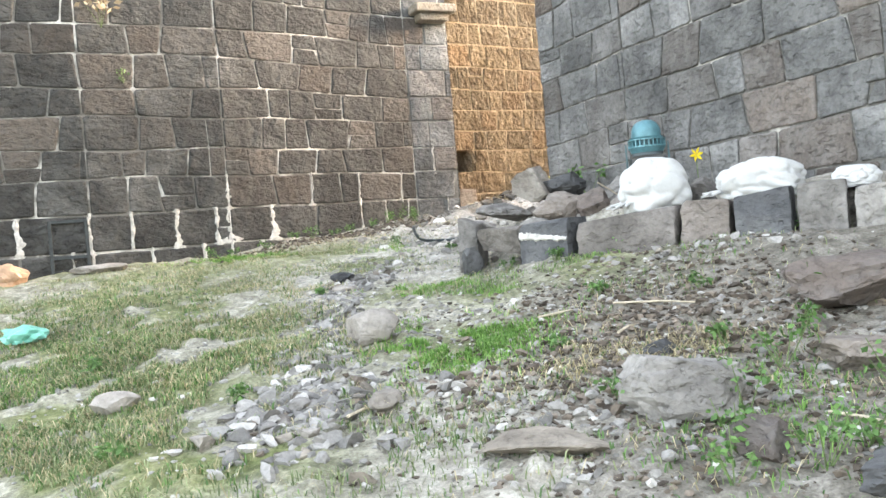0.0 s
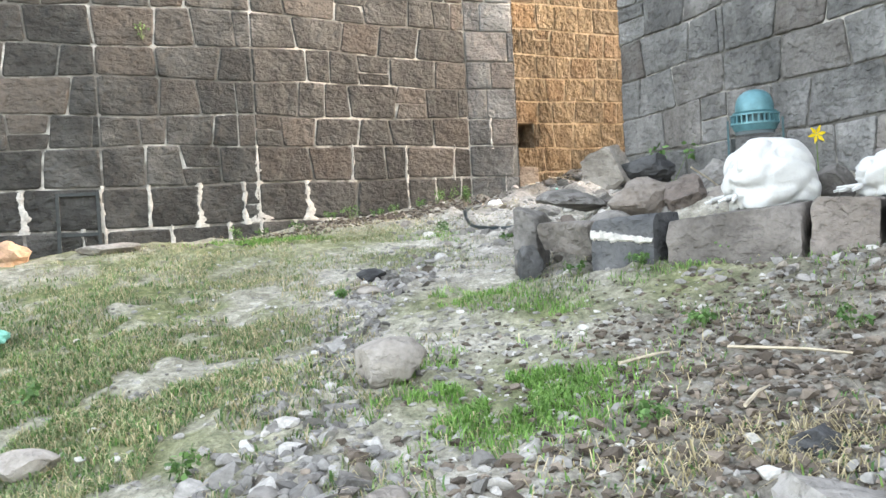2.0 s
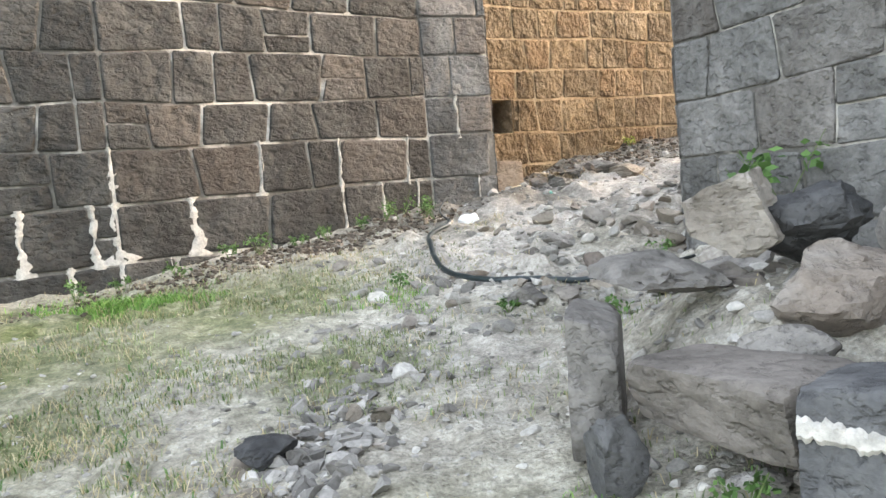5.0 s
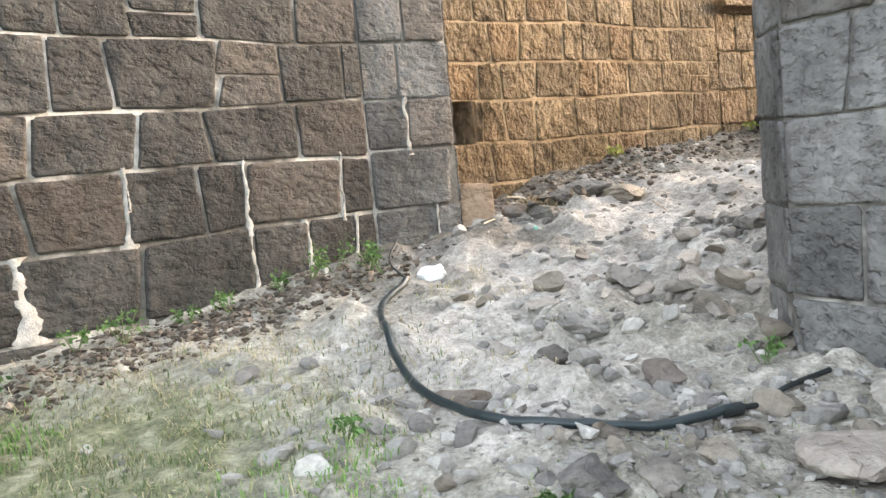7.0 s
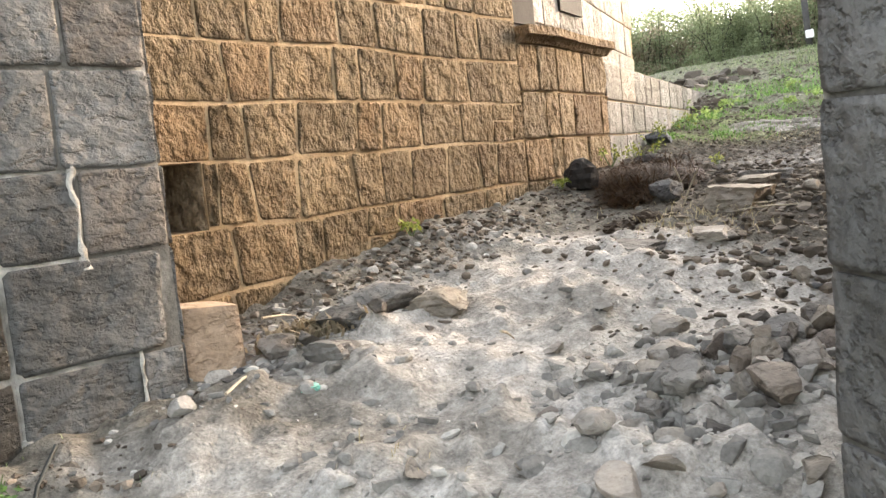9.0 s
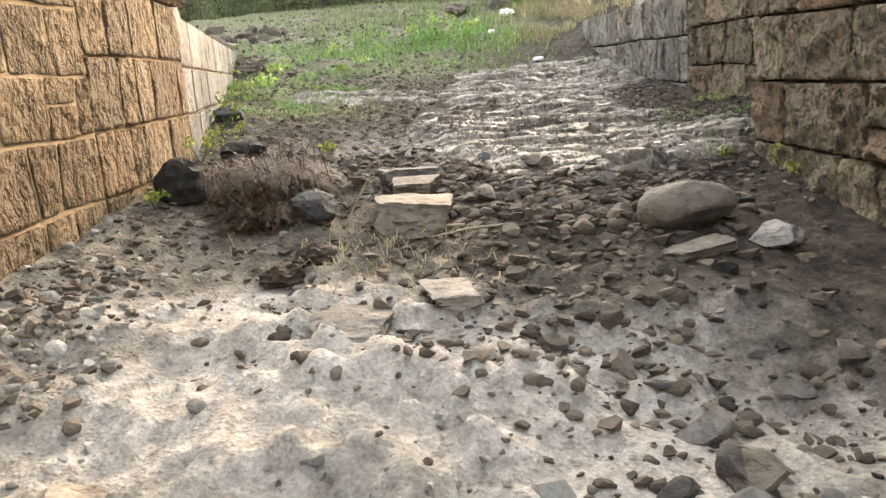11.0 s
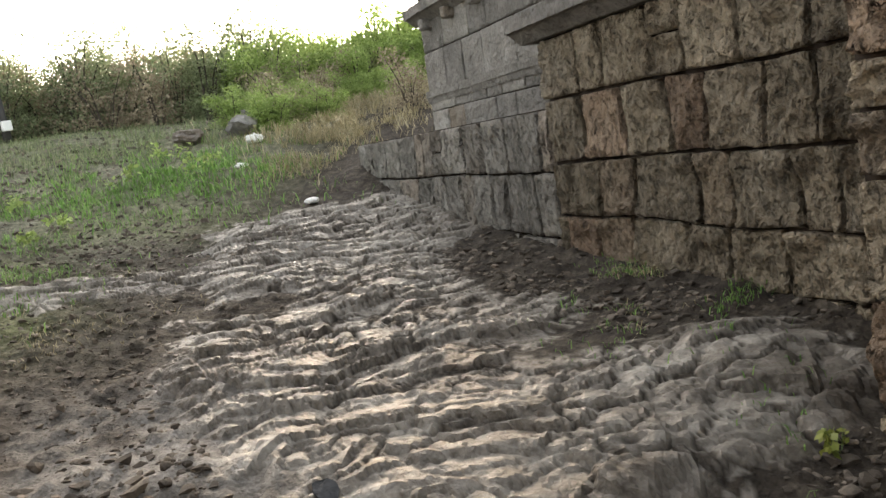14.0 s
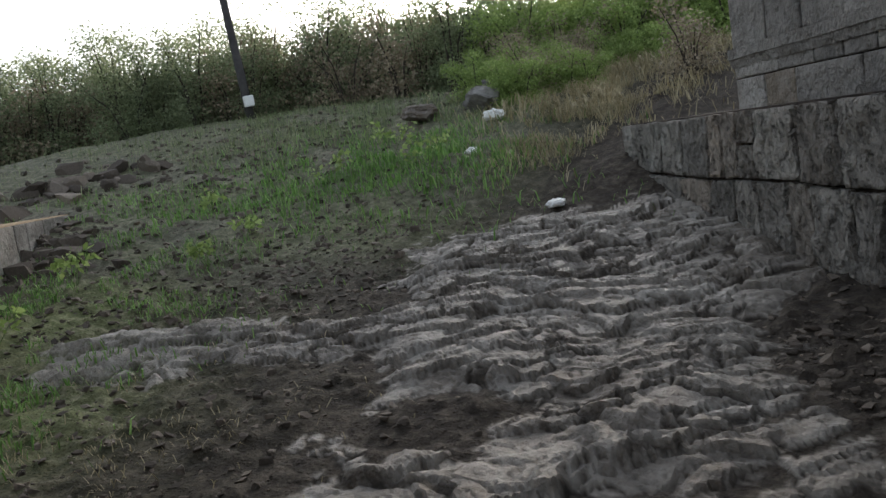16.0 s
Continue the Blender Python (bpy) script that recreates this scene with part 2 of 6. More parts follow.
def rock_mask(x, y):
    """Where the bare bedrock of the passage floor shows, 0 to 1."""
    u, v = (x - 7.0) * 0.83 + (y - 15.6) * 0.56, -(x - 7.0) * 0.56 + (y - 15.6) * 0.83
    wob = (fbm(x, y, 0.55, 3) - 0.5) + 0.45 * (fbm(x, y, 2.2, 4, 0.65) - 0.5)
    left = 0.5 + 0.35 * np.minimum(u, 2.5) - 0.22 * np.maximum(u - 3, 0)
    m = step(-0.75, -0.1, u + wob) * step(8.8, 7.4, u + 2 * wob) * step(-1.8, -1.05, v + 0.9 * step(4.4, 5.2, u) + 0.5 * step(1.3, 0.6, u) + wob) * step(0.4, -0.4, v - left + 1.3 * wob)
    arm = np.hypot(u - 5.55 - 0.1 * np.clip(v - 1.5, -1, 1), v - np.clip(v, 0.4, 2.4))     # arm of rock reaching into the field
    side = step(0.75, 0.3, arm + 0.9 * wob)
    m = m * (1 - 0.9 * step(0.65, 0.3, np.hypot(u - 3.85, v - 0.4) + 0.8 * wob))
    bare = np.clip(np.maximum(m, side), 0, 1)
    return bare * (1 - 0.3 * step(0.6, 0.72, fbm(x + 11, y + 2, 1.1, 3)))


JX, JY = np.random.RandomState(8).rand(256, 256), np.random.RandomState(9).rand(256, 256)


def plates(u, v, gape):
    """Broken plates: each cell has its own height and tilt, with cracks between. Returns height, place along the cell, and 0 in the cracks to 1 on the plates."""
    ui, vi = np.floor(u).astype(int), np.floor(v).astype(int)
    d1, d2 = np.full(u.shape, 9.0), np.full(u.shape, 9.0)
    h, du = np.zeros(u.shape), np.zeros(u.shape)
    for i in (-1, 0, 1):
        for j in (-1, 0, 1):
            a, b = (ui + i) % 256, (vi + j) % 256
            x, y = ui + i + JX[a, b] - u, vi + j + JY[a, b] - v
            d = np.hypot(x, y)
            near = d < d1
            d2 = np.where(near, d1, np.minimum(d2, d))
            h, du = np.where(near, LATTICE[a, b], h), np.where(near, -x, du)
            d1 = np.where(near, d, d1)
    return h, du, step(0.0, gape, d2 - d1)


def strata(x, y):
    """Worn bedrock: thin plates dipping away like shingles, parted by cracks. Returns height, and 0 in the cracks to 1 on the rock."""
    a, c = x * 0.86 + y * 0.51, -x * 0.51 + y * 0.86
    w1, w2 = fbm(x, y, 1.3, 4, 0.6) - 0.5, fbm(x + 31, y, 1.3, 4, 0.6) - 0.5
    total, off_crack = 0.07 * (fbm(x, y, 0.8, 2) - 0.5), np.ones(x.shape)
    for fa, fc, amp, tilt, gape, warp in ((1.6, 0.85, 0.05, 0.4, 0.08, 1.8), (4.3, 2.7, 0.045, 0.4, 0.14, 2.6), (9.5, 6.0, 0.016, 0.5, 0.14, 4.5)):
        h, du, flat = plates(a * fa + warp * w1 + 3.7 * fa, c * fc + warp * w2, gape)
        total = total + amp * (0.9 * h - 0.35 - tilt * du) * (0.25 + 0.75 * flat) + 0.5 * amp * (flat - 1)
        off_crack = np.minimum(off_crack, flat if fa < 2 else 0.35 + 0.65 * flat)
    return total + 0.035 * (fbm(x, y, 7.0, 4, 0.65) - 0.5), off_crack


def relief(x, y):
    r = rock_mask(x, y)
    bed = strata(x, y)[0] + 0.13 * (r - 0.52)
    near = step(40, 20, np.hypot(x - 5, y - 12))
    soil = 0.14 * (fbm(x, y, 0.9, 3) - 0.5) + 0.06 * (fbm(x, y, 4.0, 3, 0.6) - 0.5) + 0.13 * np.maximum(0, fbm(x, y, 6.5, 3, 0.7) - 0.5) + 0.02 * np.abs(fbm(x + 5, y, 3.1, 2) - 0.5)
    gate = step(9.0, 10.5, y) * step(16.5, 15.0, y) * step(-1.6, -0.4, x) * step(5.4, 4.2, x)
    soil = soil + gate * (0.10 * (fbm(x + 7, y, 1.9, 4, 0.6) - 0.5) + 0.30 * np.maximum(0, fbm(x, y + 9, 3.4, 3, 0.6) - 0.54))
    return near * np.where(r > 0.02, np.maximum(bed, soil * (1 - 0.6 * r) - 0.012 * r), soil)


def bedrock(x, y):
    """Where the rock stands out of the soil, 0 to 1."""
    soil = relief(x, y)
    r = rock_mask(x, y)
    bed, off_crack = strata(x, y)
    # cracks take the dark soil colour: dirt, and crevice shade put into colour
    return step(-0.012, 0.004, bed + 0.13 * (r - 0.52) - soil) * (r > 0.02) * (0.12 + 0.88 * step(0.1, 0.6, off_crack))


def height(x, y):
    x, y = np.asarray(x, float), np.asarray(y, float)
    return base_height(x, y) + relief(x, y)


def gz(x, y):
    return float(height(np.array([x]), np.array([y]))[0])


def dust_mask(x, y):
    """Trodden pale dust along the way."""
    way = [(-1.0, 9.5), (-0.3, 11.2), (0.6, 12.6), (1.7, 13.9), (2.9, 14.9), (2.3, 13.0), (3.3, 13.9)]
    d = np.min([np.hypot(x - a, (y - b)) for a, b in way], axis=0)
    return np.maximum(step(1.5, 0.3, d + 1.6 * (fbm(x, y, 1.1, 3) - 0.5)), 0.55 * blob(x, y, 7.4, 17.2, 0.75) * step(0.3, 0.6, fbm(x, y, 2.1, 3)))


def grass_mask(x, y):
    """How green and overgrown the soil is."""
    g = step(-0.7, -1.6, x + 0.25 * (y - 6)) * step(12.5, 10.5, y) * (0.25 + 0.75 * step(0.42, 0.6, fbm(x + 3, y, 1.7, 4, 0.6)))
    g = np.maximum(g, 0.5 * step(11.0, 13.0, x + 0.3 * (y - 22)) * step(19.0, 21.0, y - 0.1 * (x - 12)))
    for cx, cy, r in ((0.0, 5.3, 0.35), (-0.2, 7.2, 0.4), (0.3, 6.5, 0.3), (-2.6, 11.0, 0.6), (1.3, 6.6, 0.4), (8.9, 20.6, 0.8), (10.4, 22.2, 1.0), (-1.6, 10.7, 0.7), (-0.9, 9.3, 0.4), (-2.6, 9.6, 0.7)):
        g = np.maximum(g, blob(x, y, cx, cy, r))
    return np.clip(g * (0.25 + 1.3 * fbm(x, y, 1.3, 3)), 0, 1)


def spaced(lo, hi, a, b, fine, c=0, d=0, finer=0):
    """Coordinates from lo to hi, evenly fine between a and b and ever wider outside."""
    mid = list(np.arange(a, c, fine)) + list(np.arange(c, d, finer)) + list(np.arange(d, b, fine)) if finer else list(np.arange(a, b, fine))
    out, s = [], fine
    v = b
    while v < hi:
        out.append(v)
        s *= 1.16
        v += s
    pre, s, v = [], fine, a
    while v > lo:
        s *= 1.16
        v -= s
        pre.append(v)
    return np.array(pre[::-1] + mid + out + [hi])


def link_mesh(name, verts, faces, mat, parent=None, smooth=False):
    me = bpy.data.meshes.new(name)
    me.from_pydata(verts, [], faces)
    me.materials.append(mat)
    if smooth:
        me.polygons.foreach_set("use_smooth", [True] * len(me.polygons))
    ob = new(name, me)
    ob.parent = parent
    return ob


def ground_material():
    n = Nodes("ground_soil", 0.95, 0.25)
    big, mid, fine = n.noise(0.8, 5, 0.65), n.noise(7, 5, 0.7), n.noise(55, 5, 0.75)
    soil = n.ramp(mid, [(0.3, (0.018, 0.014, 0.0105)), (0.5, (0.048, 0.038, 0.028)), (0.7, (0.115, 0.096, 0.074))])
    pale = n.ramp(mid, [(0.3, (0.17, 0.155, 0.125)), (0.5, (0.32, 0.298, 0.25)), (0.7, (0.5, 0.475, 0.42))])
    soil = n.mix(n.attr("pale"), soil, pale)
    dust = n.ramp(mid, [(0.3, (0.29, 0.265, 0.235)), (0.52, (0.45, 0.42, 0.38)), (0.75, (0.62, 0.59, 0.55))])
    green = n.ramp(mid, [(0.3, (0.07, 0.085, 0.03)), (0.52, (0.16, 0.175, 0.075)), (0.75, (0.34, 0.32, 0.2))])
    rock = n.ramp(n.noise(3.5, 6, 0.65), [(0.3, (0.15, 0.132, 0.11)), (0.5, (0.27, 0.245, 0.212)), (0.72, (0.43, 0.4, 0.355))])
    col = n.mix(n.attr("dust"), soil, dust)
    col = n.mix(n.attr("green"), col, green)
    col = n.mix(0.8, col, n.ramp(fine, [(0.3, 0.6), (0.5, 0.98), (0.7, 1.35)]), "MULTIPLY")
    col = n.mix(0.7, col, n.ramp(n.noise(16, 5, 0.7), [(0.32, 0.5), (0.5, 1.0), (0.68, 1.35)]), "MULTIPLY")
    rock = n.mix(0.8, rock, n.ramp(n.noise(1.6, 6, 0.7), [(0.35, (0.42, 0.36, 0.3)), (0.5, (1.0, 0.98, 0.95)), (0.7, (1.2, 1.2, 1.2))]), "MULTIPLY")
    pitted = n.noise(13, 8, 0.68, None, 0.4)
    rock = n.mix(0.6, rock, n.ramp(n.noise(22, 5, 0.65), [(0.3, 0.45), (0.48, 1.0), (0.7, 1.25)]), "MULTIPLY")
    bare = n.attr("rock")
    col = n.mix(bare, col, rock)
    col = n.mix(0.6, col, n.ramp(big, [(0.3, 0.72), (0.7, 1.22)]), "MULTIPLY")
    loose = n.math("SUBTRACT", 1.0, n.math("MULTIPLY", bare, 0.9))
    pebbles = n.math("MULTIPLY", n.ramp(n.cells(34), [(0.0, 1.0), (0.45, 0.0)]), loose)
    nor = n.bump(mid, 0.6, 0.05)
    nor = n.bump(n.math("MULTIPLY", pitted, bare), 0.6, 0.05, nor)
    nor = n.bump(pebbles, 0.5, 0.02, nor)
    nor = n.bump(n.math("MULTIPLY", fine, n.math("ADD", 0.15, loose)), 0.5, 0.01, nor)
    rough = n.math("SUBTRACT", 0.95, n.math("MULTIPLY", bare, 0.47))
    return n.done(col, nor, rough)


def build_ground():
    xs, ys = spaced(-700, 900, -4.5, 15.5, 0.055, 6.2, 14.0, 0.022), spaced(-700, 900, 1.8, 22.5, 0.055, 14.0, 21.4, 0.022)
    gx, gy = np.meshgrid(xs, ys, indexing="ij")
    z = height(gx, gy)
    nx, ny = len(xs), len(ys)
    co = np.stack([gx, gy, z], -1).reshape(-1, 3)
    idx = np.arange(nx * ny).reshape(nx, ny)
    quads = np.stack([idx[:-1, :-1], idx[1:, :-1], idx[1:, 1:], idx[:-1, 1:]], -1).reshape(-1, 4)
    me = bpy.data.meshes.new("ground")
    me.vertices.add(len(co))
    me.vertices.foreach_set("co", co.ravel())
    me.loops.add(quads.size)
    me.loops.foreach_set("vertex_index", quads.ravel())
    me.polygons.add(len(quads))
    me.polygons.foreach_set("loop_start", np.arange(0, quads.size, 4))
    me.polygons.foreach_set("use_smooth", (rock_mask(gx, gy) * step(20.2, 19.4, gy))[:-1, :-1].ravel() < 0.4)     # broken rock is crisp
    me.update(calc_edges=True)
    # pale also lightens the far field's colour to stand for sunlit haze
    for name, mask in (("rock", bedrock(gx, gy)), ("dust", dust_mask(gx, gy)), ("green", grass_mask(gx, gy)), ("pale", step(14.0, 11.5, gy + 0.5 * gx) * (1 - 0.5 * step(0.1, 0.9, gx + 0.6 * (fbm(gx, gy, 1.5, 2) - 0.5)) * step(7.2, 6.0, gy)) + 0.35 * step(10.5, 13.0, gx) * step(19.5, 22.0, gy) + 0.35 * step(5.4, 3.8, gx) * step(11.5, 13.5, gy))):
        a = me.attributes.new(name, "FLOAT", "POINT")
        a.data.foreach_set("value", mask.ravel())
    me.materials.append(ground_material())
    ob = new("ground", me)
    return tagged(ob, "stony grey-brown earth with pale dust, grass and worn bedrock ledges", "ground", kind="structure")


build_ground()

# ---- masonry ----


def stone_piece(seed, rough=0.02, cols=7, rows=6, depth=0.2, arris=0.012, wear=0.03):
    """A rough-faced block one unit wide and high with a worn, uneven outline; x and z run from 0 to 1, its face looks along +y."""
    rng = random.Random(seed)
    us = [0.0, 0.04] + [0.04 + 0.92 * i / (cols - 2) for i in range(1, cols - 2)] + [0.96, 1.0]
    vs = [0.0, 0.05] + [0.05 + 0.90 * j / (rows - 2) for j in range(1, rows - 2)] + [0.95, 1.0]
    verts, faces = [], []
    off = Vector((seed * 1.31, seed * 0.77, 0))
    corner = [rng.uniform(0.3, 1.0) * wear * 1.5 for _ in range(4)]
    for j, v in enumerate(vs):
        for i, u in enumerate(us):
            edge = i in (0, cols) or j in (0, rows)
            x, z = u, v
            inset = wear * (0.5 + 0.5 * noise.noise(Vector((u * 2.3, v * 2.3, 4)) + off) + 0.25 * rng.uniform(-1, 1))
            x += inset * (1 if u < 0.5 else -1) * abs(2 * u - 1) ** 2
            z += inset * (1 if v < 0.5 else -1) * abs(2 * v - 1) ** 2
            if i in (0, cols) and j in (0, rows):
                k = corner[(i > 0) * 2 + (j > 0)]
                x, z = x + (k if i == 0 else -k), z + (k if j == 0 else -k)
            y = rough * (1.7 * noise.noise(Vector((u * 2.6, v * 2.2, 0)) + off) + 1.0 * noise.noise(Vector((u * 7.1, v * 5.0, 5)) + off) + 0.3 * rng.uniform(-1, 1) + 0.25)
            verts.append((x, max(y, 0.0) * (0.85 if edge else 1.0) - (0.25 * arris if edge else 0.0), z))
    at = lambda i, j: j * (cols + 1) + i
    for j in range(rows):
        for i in range(cols):
            faces.append((at(i, j), at(i + 1, j), at(i + 1, j + 1), at(i, j + 1)))
    rim = [at(i, 0) for i in range(cols + 1)] + [at(cols, j) for j in range(1, rows + 1)] + [at(i, rows) for i in range(cols - 1, -1, -1)] + [at(0, j) for j in range(rows - 1, 0, -1)]
    k = len(verts)
    for r in rim:
        x, y, z = verts[r]
        verts.append((x, -depth, z))
    m = len(rim)
    for a in range(m):
        b = (a + 1) % m
        faces.append((rim[a], k + a, k + b, rim[b]))
    return np.array(verts), faces, [f < rows * cols for f in range(len(faces))]


def piece_set(mat, seed, count=14, rough=0.02, arris=0.012, cols=7, rows=6, wear=0.03):
    return mat, [stone_piece(seed * 100 + i, rough, cols, rows, 0.2, arris, wear) for i in range(count)]


class Line:
    """A wall's plan line, by length along it; the face looks to the right of the way."""

    def __init__(self, pts):
        self.p = [Vector((*p, 0)) for p in pts]
        self.s = [0.0]
        for a, b in zip(self.p, self.p[1:]):
            self.s.append(self.s[-1] + (b - a).length)
        self.length = self.s[-1]

    def at(self, s):
        for i in range(len(self.p) - 1):
            if s <= self.s[i + 1] or i == len(self.p) - 2:
                t = (self.p[i + 1] - self.p[i]).normalized()
                return self.p[i] + t * (s - self.s[i]), t

    def cuts(self, a, b):
        return [a] + [s for s in self.s if a + 0.01 < s < b - 0.01] + [b]


def slab(verts, faces, line, s0, s1, z0, z1, front, back):
    """Adds a closed slab along the line between two depths behind its face."""
    cuts = line.cuts(s0, s1)
    k = len(verts)
    for i, s in enumerate(cuts):
        p, t = line.at(s)
        if 0 < i < len(cuts) - 1:
            t = (t + line.at(s + 0.02)[1]).normalized()
        o = Vector((t.y, -t.x, 0))
        for d in (front, back):
            q = p - o * d
            verts += [(q.x, q.y, z0), (q.x, q.y, z1)]
    for i in range(len(cuts) - 1):
        a, b = k + 4 * i, k + 4 * i + 4
        faces += [(a, b, b + 1, a + 1), (a + 2, a + 3, b + 3, b + 2), (a + 1, b + 1, b + 3, a + 3), (a, a + 2, b + 2, b)]
    e = k + 4 * (len(cuts) - 1)
    faces += [(k, k + 1, k + 3, k + 2), (e, e + 2, e + 3, e + 1)]


JOINTS = {}


def masonry(name, label, pts, levels, mean, pieces, mortar, seed, gap=0.022, holes=(), recess=0.017, thick=0.9, bottom=None, wander=0.03, split=0.0, bond=5.4, foot=0.0, upright=1.0):
    """A wall of single stones in courses. holes: (s0, s1, z0, z1). Courses above bond are joined into one mesh."""
    rng = random.Random(seed)
    line = Line(pts)
    joints = JOINTS[name] = []
    verts, faces = [], []
    low, top = (levels[0] if bottom is None else bottom), levels[-1]
    if holes:
        s0, s1, z0, z1 = holes[0]
        for a, b, c, d, f in ((0, s0, low, top, recess), (s1, line.length, low, top, recess), (s0, s1, low, z0, recess), (s0, s1, z1, top, recess), (s0, s1, z0, z1, 2.7)):
            if b - a > 0.02:
                slab(verts, faces, line, a, b, c, d, f, thick)
    else:
        slab(verts, faces, line, 0, line.length, low, top, recess, thick)
    wall = link_mesh(name, verts, faces, mortar)
    tagged(wall, label, "wall", kind="structure")
    jv, jf = [], []
    mat, shapes = pieces

    def course(k, s):
        """Height of a bed joint at a length along the wall: it wanders, but at the wall's top and foot."""
        if k in (0, len(levels) - 1):
            return levels[k]
        q = Vector((s * 0.45, k * 3.7, seed))
        return levels[k] + wander * (noise.noise(q) + 0.7 * noise.noise(q * 3.1))

    for k in range(len(levels) - 1):
        z0, z1 = levels[k], levels[k + 1]
        s = -rng.uniform(0, mean * 0.5)
        lean = 0.0
        while s < line.length - 0.06:
            w = mean * rng.uniform(0.55, 1.5) * (0.75 + 0.5 * (z1 - z0) / 0.45)
            a, b = max(0.0, s), min(line.length, s + w)
            if line.length - b < 0.14:
                b = line.length
            s = b
            turn = b == line.length
            for corner in line.s[1:-1]:
                if a + 0.03 < corner < b - 0.03 and abs(line.at(corner - 0.02)[1].angle(line.at(corner + 0.02)[1])) > 0.04:
                    s = b = corner
                    turn = True
                    break
            if b - a < 0.07:
                continue
            lean0, lean = lean, 0.0 if turn else rng.uniform(-1.6, 1.6) * wander
            joints.append((a, z0, z1))
            bits = [(a, b, 0.0, 1.0)]
            if split and rng.random() < split and b - a < mean * 1.1:
                zm = rng.uniform(0.4, 0.62)
                bits = [(a, b, 0.0, zm), (a, b, zm, 1.0)]
            for a1, b1, f0, f1 in bits:
                c, d = z0 + (z1 - z0) * f0, z0 + (z1 - z0) * f1
                if any(a1 < h[1] - 0.03 and b1 > h[0] + 0.03 and c < h[3] - 0.03 and d > h[2] + 0.03 for h in holes):
                    h = holes[0]
                    if b1 > h[1] + 0.1:
                        a1 = h[1]
                    else:
                        continue
                pa, pb = line.at(a1)[0], line.at(b1)[0]
                t = (pb - pa).normalized()
                p = (pa + pb) / 2
                if d < gz(p.x, p.y) - 0.25:
                    continue
                o = Vector((t.y, -t.x, 0))
                g = gap * rng.uniform(0.5, 1.5) * (1.0 + foot * max(0.0, 1 - max(0.0, c - 1.7) / 1.2))
                kv, kf, ks = rng.choice(shapes)
                flip = rng.random() < 0.5
                u, v = (1 - kv[:, 0] if flip else kv[:, 0]), kv[:, 2]
                length = (pb - pa).length
                lo0, lo1, hi0, hi1 = course(k, a1), course(k, b1), course(k + 1, a1), course(k + 1, b1)
                lo, hi = lo0 + (lo1 - lo0) * u, hi0 + (hi1 - hi0) * u
                lo, hi = lo + (hi - lo) * f0, lo + (hi - lo) * f1
                lo, hi = lo + 0.45 * g, hi - 0.45 * g
                along = -length / 2 + upright * g / 2 + (length - upright * g) * u + (v - 0.5) * (lean0 * (1 - u) + lean * u)
                out = kv[:, 1] + rng.uniform(0.001, 0.009)
                zc = (c + d) / 2
                co = np.stack([t.x * along + o.x * out, t.y * along + o.y * out, lo + (hi - lo) * v - zc], -1)
                kf = [q[::-1] for q in kf] if flip else kf
                if c >= bond:
                    n = len(jv)
                    jv += (co + np.array((p.x, p.y, zc))).tolist()
                    jf += [tuple(n + i for i in q) for q in kf]
                else:
                    ob = link_mesh("stone", co.tolist(), kf, mat, wall)
                    ob.data.polygons.foreach_set("use_smooth", ks)
                    ob.matrix_basis = Matrix.Translation((p.x, p.y, zc))
    if jv:
        up = link_mesh("upper_stones", jv, jf, mat, wall)
        tagged(up, kind="stuff")
    return wall


def solid(name, label, pts, z0, z1, mat, front=0.0, thick=0.6):
    verts, faces = [], []
    line = Line(pts)
    slab(verts, faces, line, 0, line.length, z0, z1, front, thick)
    return tagged(link_mesh(name, verts, faces, mat), label, "wall", kind="structure")


def bevel(bm, width, seg=2):
    bmesh.ops.bevel(bm, geom=list(bm.edges), offset=width, segments=seg, affect="EDGES", profile=0.6)


def part(name, bm, mat, parent=None, label="", smooth=False):
    me = bpy.data.meshes.new(name)
    bm.to_mesh(me)
    bm.free()
    me.materials.append(mat)
    if smooth:
        me.polygons.foreach_set("use_smooth", [True] * len(me.polygons))
    ob = new(name, me)
    ob.parent = parent
    if label:
        ob["label"] = label
    return ob


P_BASALT, P_PALE = piece_set(BASALT, 1, 24, 0.008, 0.002, wear=0.024), piece_set(BASALT_PALE, 2, 24, 0.010, 0.003, wear=0.02)
P_PLINTH = piece_set(PLINTH, 6, 24, 0.03, 0.008, 11, 10, 0.03)
P_TUFF, P_TUFFD, P_ASH = piece_set(TUFF, 3, 24, 0.013, 0.003, 9, 8), piece_set(TUFF_DARK, 4, 24, 0.036, 0.008, 13, 12, 0.035), piece_set(ASHLAR, 5, 12, 0.006, wear=0.012)

COURSES_A = [0.6, 1.15, 1.72, 2.22, 2.69, 3.08, 3.52, 3.93, 4.38, 4.8, 5.25, 5.7, 6.2, 6.7]
A_LINE = [(-11.5, 8.6), (-8.0, 9.85), (-5.7, 10.8), (-4.64, 11.2), (-3.0, 12.05), (-1.33, 13.28), (-0.36, 13.97)]
masonry("wall_bastion", "dark basalt bastion wall with white lime mortar joints", A_LINE, COURSES_A, 0.45, P_BASALT, LIME, 11, 0.011, wander=0.05, split=0.1, recess=0.005, bottom=0.0, foot=0.9, thick=3.0)


